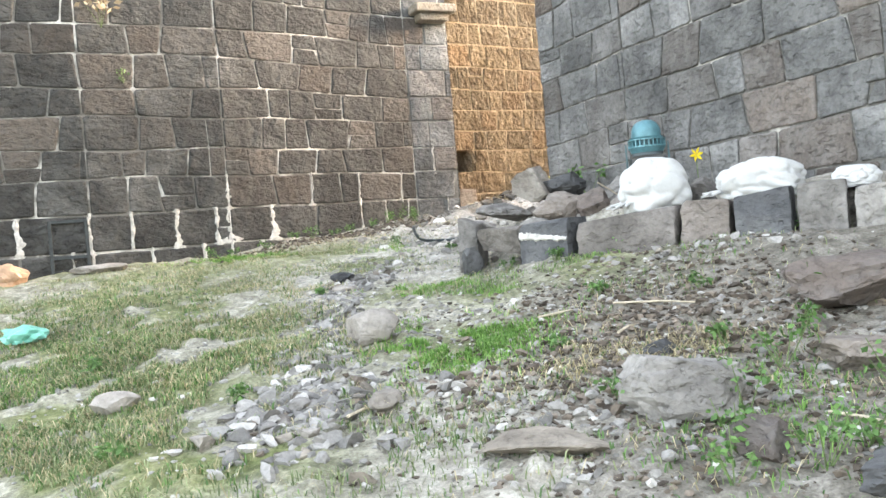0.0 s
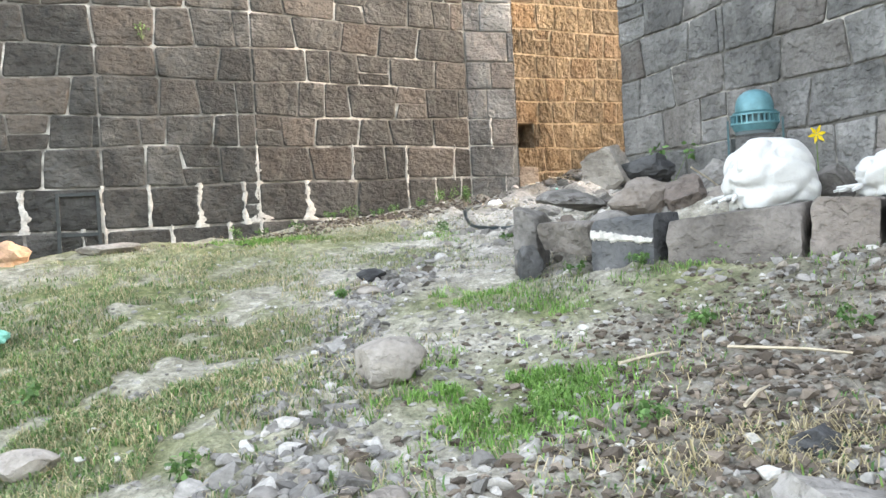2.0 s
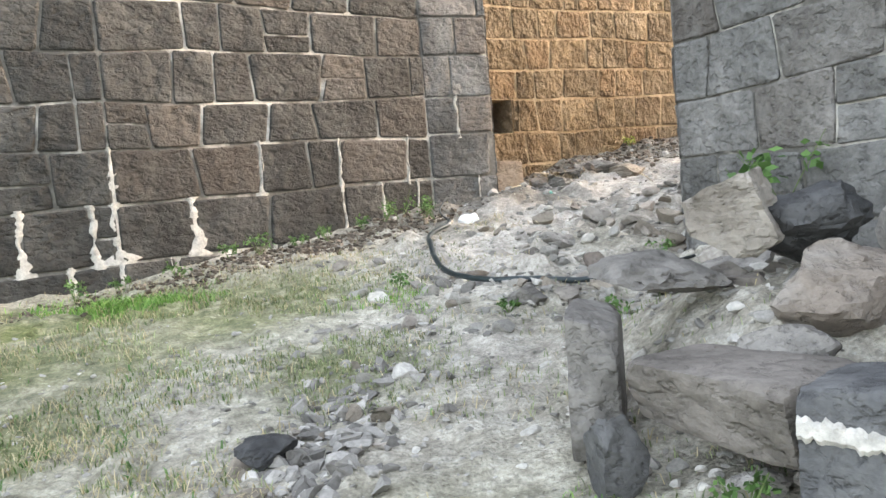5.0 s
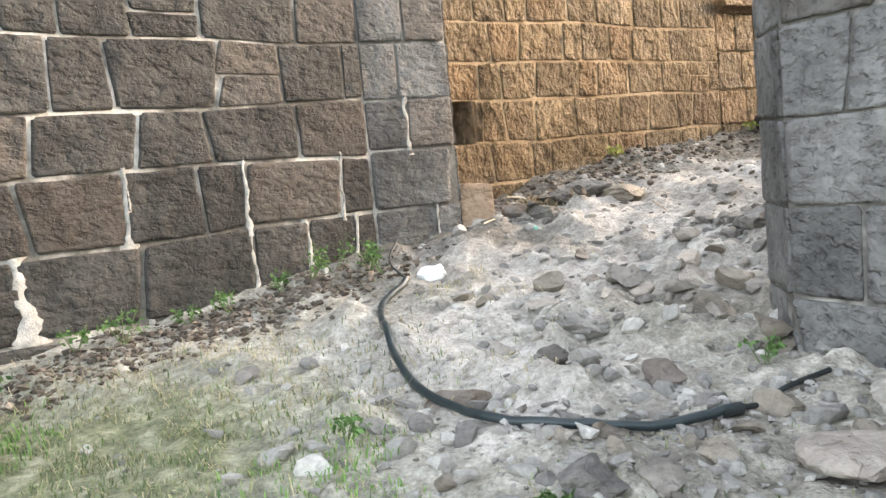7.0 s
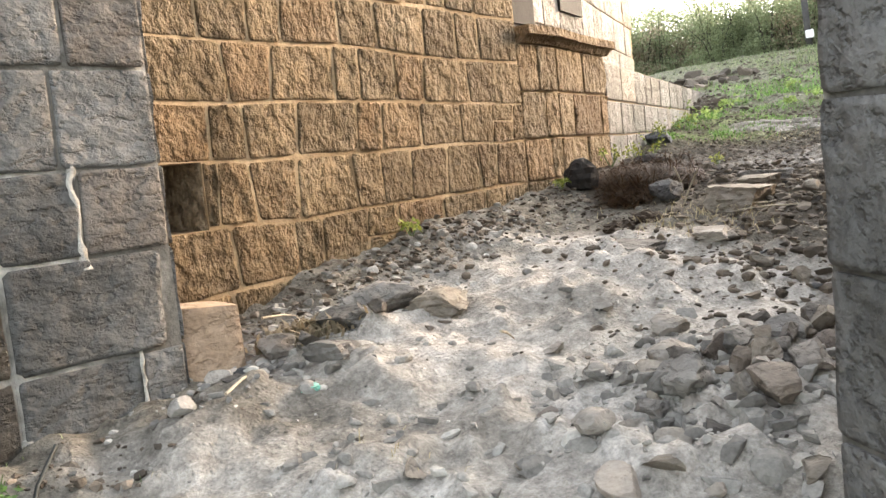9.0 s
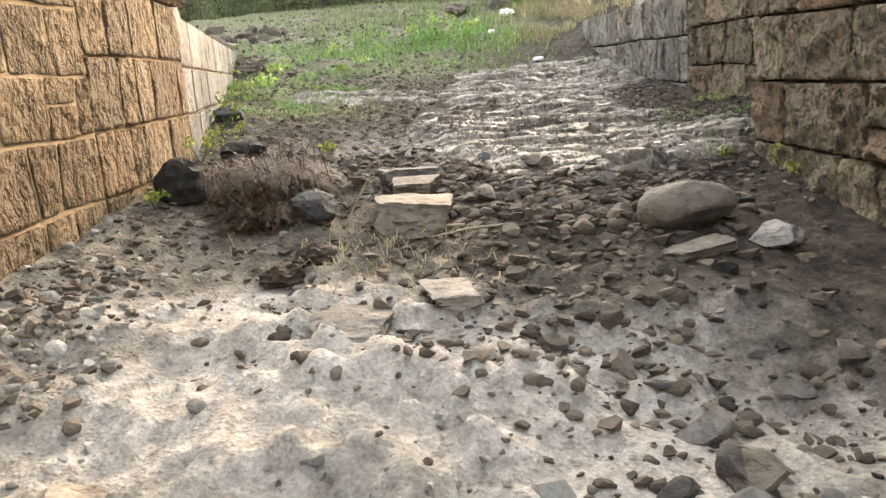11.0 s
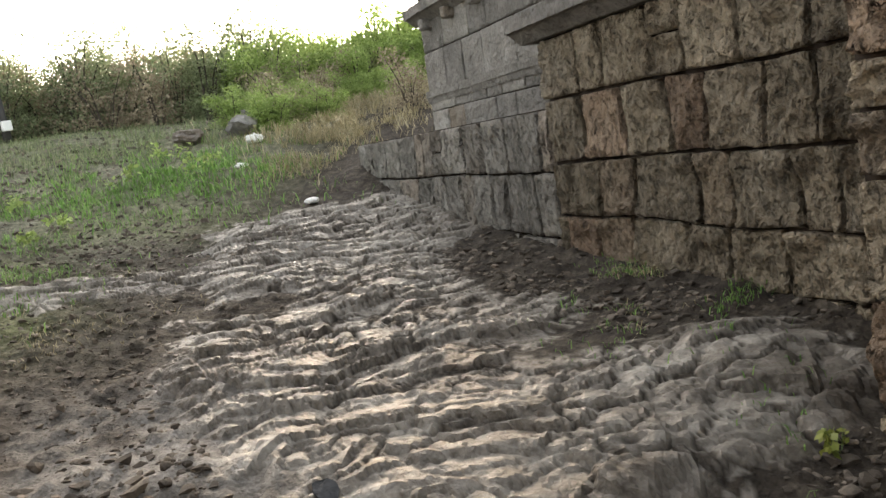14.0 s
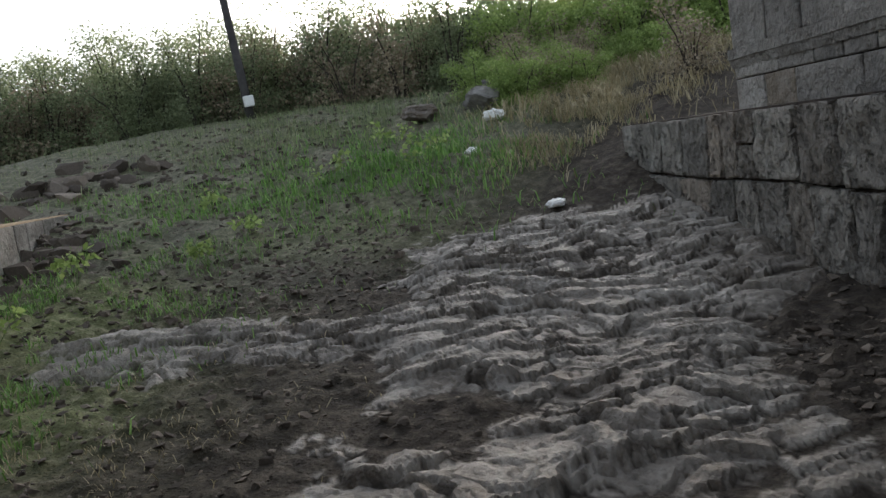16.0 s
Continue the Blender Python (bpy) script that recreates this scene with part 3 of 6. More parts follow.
def lime_run(wall, line, s, z0, z1, w0, w1, seed):
    """A run of lime washed out of the joints, spread over the stones; wider at its foot."""
    rng = random.Random(seed)
    off = Vector((seed * 3.7, 0, 0))
    n = max(6, int((z1 - z0) / 0.03))
    verts, faces = [], []
    for i in range(n + 1):
        f = i / n
        z = z1 + (z0 - z1) * f
        w = (w0 + (w1 - w0) * f ** 2.5) * max(0.12, 0.75 + 0.9 * noise.noise(off + Vector((0, 0, z * 7))) + 0.5 * noise.noise(off + Vector((0, 3, z * 21)))) 
        c = s + 0.035 * noise.noise(off + Vector((5, 0, z * 5))) + 0.015 * noise.noise(off + Vector((5, 4, z * 17)))
        for k, u in enumerate((-1, -0.5, 0.5, 1)):
            p, t = line.at(min(max(c + 0.6 * w * u * rng.uniform(0.5, 1.5), 0.0), line.length))
            o = Vector((t.y, -t.x, 0))
            q = p + o * ((0.010 if k in (1, 2) else -0.010) + 0.012 * noise.noise(off + Vector((k * 0.9, 8, z * 14))))
            verts.append((q.x, q.y, z))
    for i in range(n):
        for k in range(3):
            a = 4 * i + k
            faces.append((a, a + 1, a + 5, a + 4))
    ob = link_mesh("lime_run", verts, faces, LIMEWASH, wall, True)
    ob["label"] = "white lime run washed from the joints"




def washed_joints(name, pts, top, share, seed):
    """Lime washed out of the upright joints of the lower courses."""
    rng = random.Random(seed)
    line = Line(pts)
    for k, (s, z0, z1) in enumerate(JOINTS[name]):
        p = line.at(min(max(s, 0.05), line.length))[0]
        if z1 > gz(p.x, p.y) + top or z1 < gz(p.x, p.y) or s < 0.05 or any(abs(s - c) < 0.06 for c in line.s[1:-1] if name == "wall_gate_pier") or rng.random() > share:
            continue
        wide = 2.2 if p.x < -2.4 else 1.0
        lime_run(bpy.data.objects[name], line, s, z0 - rng.uniform(0.0, 0.05), z1 + 0.02, rng.uniform(0.02, 0.05) * wide, rng.choice((0.05, 0.06, 0.08, 0.16)) * wide, seed + k)


washed_joints("wall_bastion", A_LINE, 1.15, 0.8, 50)
PIER = [(-0.36, 13.97), (0.35, 14.3), (0.36, 15.0)]
masonry("wall_gate_pier", "grey basalt gate pier with whitish mortar joints", PIER, COURSES_A, 0.45, P_PALE, LIME, 12, 0.014, wander=0.012, recess=0.005, bottom=0.0, thick=0.55)
washed_joints("wall_gate_pier", PIER, 1.5, 1.0, 71)
W2_LINE = [(0.36, 15.0), (3.85, 17.1)]
masonry("wall_passage", "brown pitted tuff passage wall with tan mortar", W2_LINE, [0.9, 1.5, 1.95, 2.3, 2.7, 3.1, 3.45, 3.82, 4.2, 4.6, 5.0, 5.4, 5.85, 6.3],
        0.37, P_TUFF, TAN_MORTAR, 13, 0.016, recess=0.0, wander=0.03, split=0.1, holes=[(0.0, 0.34, 2.7, 3.1)], bottom=0.2, thick=3.0)
hp, ht = Line(W2_LINE).at(0.333)
ho = Vector((ht.y, -ht.x, 0))
solid("wall_hole_cheek", "dark weathered stone lining a square hole in the passage wall", [tuple((hp - ho * 0.6)[:2]), tuple((hp - ho * 0.012)[:2])], 2.69, 3.11, TUFF_DARK, 0.0, 0.03)
# near-black joint colour on this plate paints the shade inside the hole
solid("wall_hole_back", "near-black plate standing for the shade deep in a square hole", [tuple((hp - ht * 0.34 - ho * 0.55)[:2]), tuple((hp - ho * 0.55)[:2])], 2.69, 3.11, DARK_JOINT, 0.0, 0.1)
# two unseen solids, added only to stop sky light leaking into the hole
solid("wall_core_side", "added solid beside the passage wall that keeps sky light out of the hole", [(-0.67, 14.38), (0.352, 14.995)], 0.2, 6.3, TUFF_DARK, -0.0, 2.9)
solid("wall_core", "added solid behind the gate pier that keeps sky light out of the hole", [(0.31, 14.5), (0.31, 15.06)], 0.2, 6.3, TAN_MORTAR, 0.0, 1.5)
W2B_LINE = [(3.85, 17.1), (4.5, 17.5), (5.75, 18.5)]
masonry("wall_platform_near", "tan weathered stone wall below a moulded ledge", W2B_LINE, [1.9, 2.3, 2.7, 3.1, 3.55, 4.0], 0.5, P_TUFF, TAN_MORTAR, 14, 0.014, wander=0.01, bottom=1.0)
masonry("wall_platform_plinth", "tan weathered stone plinth wall of the far gate tower", [(5.75, 18.5), (8.5, 21.1), (13.4, 25.7)], [2.6, 3.1, 3.5, 3.95], 0.55, P_ASH, TAN_MORTAR, 15, 0.014, wander=0.01, bottom=1.5, thick=1.4)
masonry("wall_tower_far", "pale smooth stone tower wall with dark openings", [(3.7, 17.3), (4.35, 17.72), (5.7, 18.8), (8.3, 21.4), (6.9, 23.4)], [3.9, 4.3, 4.75, 5.2, 5.7, 6.2], 0.6, P_ASH, TAN_MORTAR, 16, 0.01, wander=0.01, bottom=2.0, thick=0.5)

B_LINE = [(1.63, 11.58), (1.47, 11.03), (2.2, 9.5), (2.88, 7.91), (3.52, 6.5), (4.5, 4.6), (6.2, 2.0), (9.0, -1.0)]
masonry("wall_bastion_grey", "grey basalt bastion wall with thin pale mortar joints", B_LINE, [0.3, 0.9, 1.4, 1.78, 2.18, 2.6, 3.0, 3.42, 3.85, 4.3, 4.75, 5.2, 5.7, 6.2, 6.7], 0.46, P_PALE, LIME_DULL, 17, 0.012, wander=0.06, split=0.12, recess=0.006, bottom=-0.5, thick=0.7)
solid("wall_recess", "grey stone return of the gate recess", [(2.5, 10.85), (1.66, 11.56)], 0.5, 6.7, BASALT_PALE, 0.0, 0.06)
W4_LINE = [(7.4, 14.13), (6.4, 13.45), (2.5, 10.85)]
masonry("wall_passage_inner", "deeply pitted brown tuff passage wall", W4_LINE, [1.0, 1.6, 2.1, 2.62, 3.05, 3.5, 3.95, 4.4, 4.9, 5.4, 6.0, 6.6], 0.50, P_TUFFD, DARK_JOINT, 18, 0.010, upright=1.6, bottom=0.5, recess=0.03, split=0.12)
W3_LINE = [(10.96, 15.7), (9.19, 14.42), (7.5, 13.2)]
masonry("wall_platform", "brown weathered block wall with dark open joints", W3_LINE, [1.9, 2.3, 2.74, 3.12, 3.57, 4.08, 4.56], 0.38, P_TUFFD, DARK_JOINT, 19, 0.012, upright=2.2, wander=0.04, bottom=1.0, recess=0.035, split=0.1)
masonry("wall_platform_upper", "grey-brown upper wall above the ledge", [(11.0, 15.5), (7.6, 13.05)], [4.78, 5.2, 5.65, 6.1, 6.6], 0.55, P_ASH, DARK_JOINT, 20, 0.012, wander=0.01, thick=0.6)
masonry("wall_plinth", "grey weathered plinth of dressed blocks with open joints", [(17.5, 17.9), (15.95, 19.2), (10.96, 15.7)], [2.3, 2.95, 3.5, 4.02], 0.34, P_PLINTH, DARK_JOINT, 21, 0.012, upright=2.0, bottom=1.5, thick=1.2, recess=0.04, split=0.1)
masonry("wall_tower", "grey ashlar tower wall above the plinth", [(16.0, 15.4), (14.1, 17.5), (10.9, 15.26)], [4.0, 4.26, 4.5, 4.95, 5.5, 5.95, 6.5], 0.6, P_ASH, DARK_JOINT, 22, 0.008, wander=0.01, bottom=3.0, thick=0.6)


def ledge(name, label, pts, z0, h, out, mat):
    """A moulded stone ledge along a wall: square upper band over a sloping underside."""
    line = Line(pts)
    bm = bmesh.new()
    rows = []
    n = max(2, int(line.length / 0.5))
    for i in range(n + 1):
        p, t = line.at(line.length * i / n)
        o = Vector((t.y, -t.x, 0))
        j = noise.noise(p * 1.7) * 0.012
        prof = [(-0.25, 0), (0.02, 0), (out * 0.75, h * 0.42), (out + j, h * 0.46), (out + j, h), (-0.25, h)]
        rows.append([bm.verts.new(p + o * a + Vector((0, 0, z0 + b + j))) for a, b in prof])
    for r, q in zip(rows, rows[1:]):
        for k in range(6):
            bm.faces.new((r[k], q[k], q[(k + 1) % 6], r[(k + 1) % 6]))
    bm.faces.new(rows[0][::-1])
    bm.faces.new(rows[-1])
    bmesh.ops.recalc_face_normals(bm, faces=bm.faces)
    return tagged(part(name, bm, mat), label, "ledge", kind="structure")


ledge("trim_ledge", "dark weathered stone ledge on the platform wall", [(11.1, 15.85), (7.5, 13.25)], 4.56, 0.22, 0.16, ASHLAR)
ledge("trim_ledge_far", "tan stone ledge below dark openings", [(3.9, 17.13), (4.5, 17.5), (5.8, 18.53)], 4.0, 0.15, 0.12, TUFF)
ledge("trim_string_course", "grey moulded string course at the foot of the tower", [(14.12, 17.51), (11.0, 15.33)], 4.36, 0.15, 0.05, ASHLAR)
ledge("trim_cornice", "grey tower cornice with small brackets", [(14.2, 17.57), (11.0, 15.33)], 5.3, 0.2, 0.16, ASHLAR)

# ---- loose stones ----


def rock_bm(seed, size, shape="rock", sub=3, rough=0.045):
    """A stone of the given length, width and height, cut by flat breaks and worn; it stands on z = 0."""
    rng = random.Random(seed)
    bm = bmesh.new()
    bmesh.ops.create_icosphere(bm, subdivisions=sub, radius=1.0)
    cuts = []
    if shape == "block":
        for ax in range(3):
            for sg in (-1, 1):
                v = Vector([rng.uniform(-0.2, 0.2) for _ in range(3)])
                v[ax] = sg
                cuts.append((v.normalized(), rng.uniform(0.48, 0.6)))
        for _ in range(3):
            cuts.append((Vector([rng.uniform(-1, 1) for _ in range(3)]).normalized(), rng.uniform(0.72, 0.85)))
    elif shape == "round":
        rough *= 0.45
        for _ in range(9):
            cuts.append((Vector([rng.gauss(0, 1) for _ in range(3)]).normalized(), rng.uniform(0.66, 0.92)))
    elif shape == "chip":
        for _ in range(8):
            cuts.append((Vector([rng.gauss(0, 1) for _ in range(3)]).normalized(), rng.uniform(0.25, 0.6)))
    else:
        for _ in range(15):
            cuts.append((Vector([rng.gauss(0, 1) for _ in range(3)]).normalized(), rng.uniform(0.42, 0.78)))
    off = Vector((seed * 1.7, seed * 0.9, seed * 2.3))
    for v in bm.verts:
        for n, d in cuts:
            k = v.co.dot(n) - d
            if k > 0:
                v.co -= n * k
        v.co += v.co.normalized() * (noise.fractal(v.co * 3.0 + off, 0.8, 2.0, 5) * rough * 1.9 + abs(noise.noise(v.co * 6.0 + off)) * rough * 1.5)
    lo = [min(v.co[i] for v in bm.verts) for i in range(3)]
    hi = [max(v.co[i] for v in bm.verts) for i in range(3)]
    for v in bm.verts:
        for i in range(3):
            v.co[i] = ((v.co[i] - lo[i]) / (hi[i] - lo[i]) - (0.5 if i < 2 else 0)) * size[i]
    return bm


def rock_thing(name, label, x, y, size, turn=0, seed=1, mat=None, shape="rock", sink=0.15, group="", z=None, tip=0, sub=4):
    ob = part(name, rock_bm(seed, size, shape, sub), mat or ROCK, None, "", True)
    ob.data.set_sharp_from_angle(angle=radians(24))
    ob.matrix_world = pose(x, y, (gz(x, y) if z is None else z) - sink * size[2], tip, 0, turn)
    return tagged(ob, label, "stone", group)


def hewn_block(name, label, ax, ay, bx, by, z0, za, zb, depth, seed, mat, lean=0.04, group="row of loose stones", wear=0.05, za0=None):
    """A roughly squared stone: its front foot runs from a to b, its top slopes from za to zb, its body goes back by depth."""
    rng = random.Random(seed)
    bm = bmesh.new()
    bmesh.ops.create_cube(bm, size=2.0)
    bmesh.ops.subdivide_edges(bm, edges=bm.edges[:], cuts=13, use_grid_fill=True)
    cuts = []
    for _ in range(11):
        d = Vector([rng.choice((-1, 1)) * rng.uniform(0.25, 1) for _ in range(3)])
        d[rng.randrange(3)] *= rng.choice((0.1, 0.5, 1.0))
        d.normalize()
        cuts.append((d, sum(abs(q) for q in d) * rng.uniform(0.84, 0.97)))
    length = math.hypot(bx - ax, by - ay)
    ex = Vector(((bx - ax) / length, (by - ay) / length, 0))
    ey = Vector((-ex.y, ex.x, 0))
    cx, cy = (ax + bx) / 2 + ey.x * depth / 2, (ay + by) / 2 + ey.y * depth / 2
    low = z0 if za0 is None else za0
    off = Vector((seed * 2.7, seed * 1.3, seed))
    for v in bm.verts:
        p = v.co.copy()
        for d, k in cuts:
            e = p.dot(d) - k
            if e > 0:
                p -= d * e
        k = (abs(p.x) ** 12 + abs(p.y) ** 12 + abs(p.z) ** 12) ** (1 / 12)
        n = v.co.normalized()
        q = Vector((p.x * length, p.y * depth, p.z * (za - z0))) * 2.2 + off
        p = p * (1 / max(k, 1) ** 0.4) + n * wear * (1.3 * noise.fractal(q, 0.8, 2.0, 4) + 0.7 * noise.noise(q * 0.5))
        u = (p.x + 1) / 2
        w = (p.z + 1) / 2
        foot = low + (z0 - low) * u
        z = foot + (za + (zb - za) * u - foot) * w
        v.co = Vector((p.x * length / 2, p.y * depth / 2 + lean * (w - 0.5), z - z0))
    ob = part(name, bm, mat, None, "", True)
    ob.data.set_sharp_from_angle(angle=radians(26))
    ob.matrix_world = Matrix(((ex.x, ey.x, 0, cx), (ex.y, ey.y, 0, cy), (0, 0, 1, z0), (0, 0, 0, 1)))
    return tagged(ob, label, "stone", group)


GREY_BLOCK = "large rough grey stone in a loose row on the earth"
hewn_block("loose_block", "tall grey slab closing the end of the loose row", 0.15, 7.88, 0.33, 7.84, 1.14, 1.66, 1.60, 0.55, 401, ROCK, 0.02)
hewn_block("loose_block", "brownish wedge-shaped stone propped up in the loose row", 0.33, 7.72, 0.65, 7.19, 1.28, 1.53, 1.535, 0.42, 402, ROCK_BROWN, -0.06, za0=1.33)
banded = hewn_block("loose_block", "dark squared stone with a white lime band, in a loose row", 0.65, 7.17, 1.02, 6.89, 1.15, 1.53, 1.565, 0.36, 403, ROCK_DARK, 0.03, wear=0.03)
hewn_block("loose_block", "long low grey-brown stone in a loose row on the earth", 1.09, 6.855, 1.79, 6.48, 1.16, 1.50, 1.58, 0.52, 404, ROCK_BROWN, 0.10)
hewn_block("loose_block", GREY_BLOCK, 1.83, 6.47, 2.15, 6.29, 1.17, 1.60, 1.58, 0.42, 405, ROCK_BROWN, 0.06, wear=0.07)
hewn_block("loose_block", "dark blue-grey squared stone in a loose row", 2.18, 6.275, 2.53, 6.09, 1.16, 1.59, 1.64, 0.42, 406, ROCK_DARK, 0.05)
hewn_block("loose_block", "pale weathered squared stone in a loose row", 2.57, 6.07, 2.86, 5.92, 1.15, 1.645, 1.65, 0.42, 407, ROCK, 0.02, wear=0.03)
hewn_block("loose_block", GREY_BLOCK, 2.90, 5.90, 3.32, 5.66, 1.12, 1.58, 1.62, 0.45, 408, ROCK, 0.04, wear=0.07)


def lime_band(block, length, depth, z0, z1, wide):
    """A rough band of lime across the front of a block."""
    bm = bmesh.new()
    cols = 46
    for k in range(cols):
        f = k / (cols - 1)
        q = Vector((f * 7, 2.0, 0))
        zz = z0 + (z1 - z0) * f + 0.010 * noise.noise(q) + 0.010 * noise.noise(q * 4)
        w = wide * (1.25 - 0.6 * f) * (1 + 0.5 * noise.noise(q + Vector((0, 7, 0))) + 0.5 * noise.noise(q * 4 + Vector((0, 9, 0))))
        yy = -depth / 2 - 0.012 + 0.006 * noise.noise(q * 3 + Vector((0, 5, 0)))
        for a, b in ((yy + 0.012, zz - w), (yy, zz - w * 0.5), (yy + 0.004, zz + w * 0.6), (yy + 0.016, zz + w), (yy + 0.09, zz + w), (yy + 0.09, zz - w)):
            bm.verts.new(((f - 0.5) * length * 0.97, a, b))
    bm.verts.ensure_lookup_table()
    for k in range(cols - 1):
        for q in range(6):
            bm.faces.new([bm.verts[6 * k + q], bm.verts[6 * k + (q + 1) % 6], bm.verts[6 * k + 6 + (q + 1) % 6], bm.verts[6 * k + 6 + q]])
    part("lime_band", bm, LIMEWASH, block, "whitish lime band")


lime_band(banded, 0.465, 0.36, 0.285, 0.235, 0.026)
# heap behind the row: x, y, length, depth, height, turn, material, foot
HEAP = [(0.93, 8.35, 0.40, 0.36, 0.36, 15, ROCK_WARM, 1.76), (1.22, 8.38, 0.50, 0.40, 0.36, -25, ROCK_DARK, 1.68), (1.14, 7.98, 0.66, 0.42, 0.34, 28, ROCK, 1.5), (1.42, 7.87, 0.36, 0.34, 0.36, 80, ROCK_DARK, 1.48),
        (0.62, 8.5, 0.55, 0.42, 0.2, 10, ROCK, 1.60), (1.9, 8.75, 0.46, 0.40, 0.44, 60, ROCK, 1.55), (0.85, 7.75, 0.3, 0.28, 0.2, 5, ROCK, 1.4), (1.75, 7.75, 0.45, 0.4, 0.3, 5, ROCK, 1.45), (2.35, 7.3, 0.5, 0.4, 0.4, 25, ROCK, 1.42), (2.62, 7.15, 0.45, 0.4, 0.45, 25, ROCK_BROWN, 1.45)]
for i, (x, y, a, b, c, turn, mat, z) in enumerate(HEAP):
    rock_thing("boulder", "angular grey boulder heaped behind the loose stone row", x, y, (a, b, c), turn, 60 + i, mat, "rock", 0.0, "boulder heap", z=z)
for i, (x, y, a, c, mat) in enumerate([(0.26, 7.60, 0.2, 0.3, ROCK_DARK), (0.62, 7.4, 0.18, 0.1, ROCK), (0.8, 7.38, 0.14, 0.08, ROCK_WARM), (1.2, 7.2, 0.12, 0.1, ROCK)]):
    rock_thing("wedge_stone", "small grey stone propping the loose blocks", x, y, (a, a * 0.8, c), 20 * i, 80 + i, mat, "rock", 0.15, "propping stones")

hewn_block("loose_block", "pale orange squared stone with a grey foot against the gate pier", 0.35, 14.35, 0.66, 14.43, gz(0.5, 14.4) - 0.04, gz(0.5, 14.4) + 0.37, gz(0.5, 14.4) + 0.34, 0.3, 421, ROCK_ORANGE, 0.03, "", 0.025)

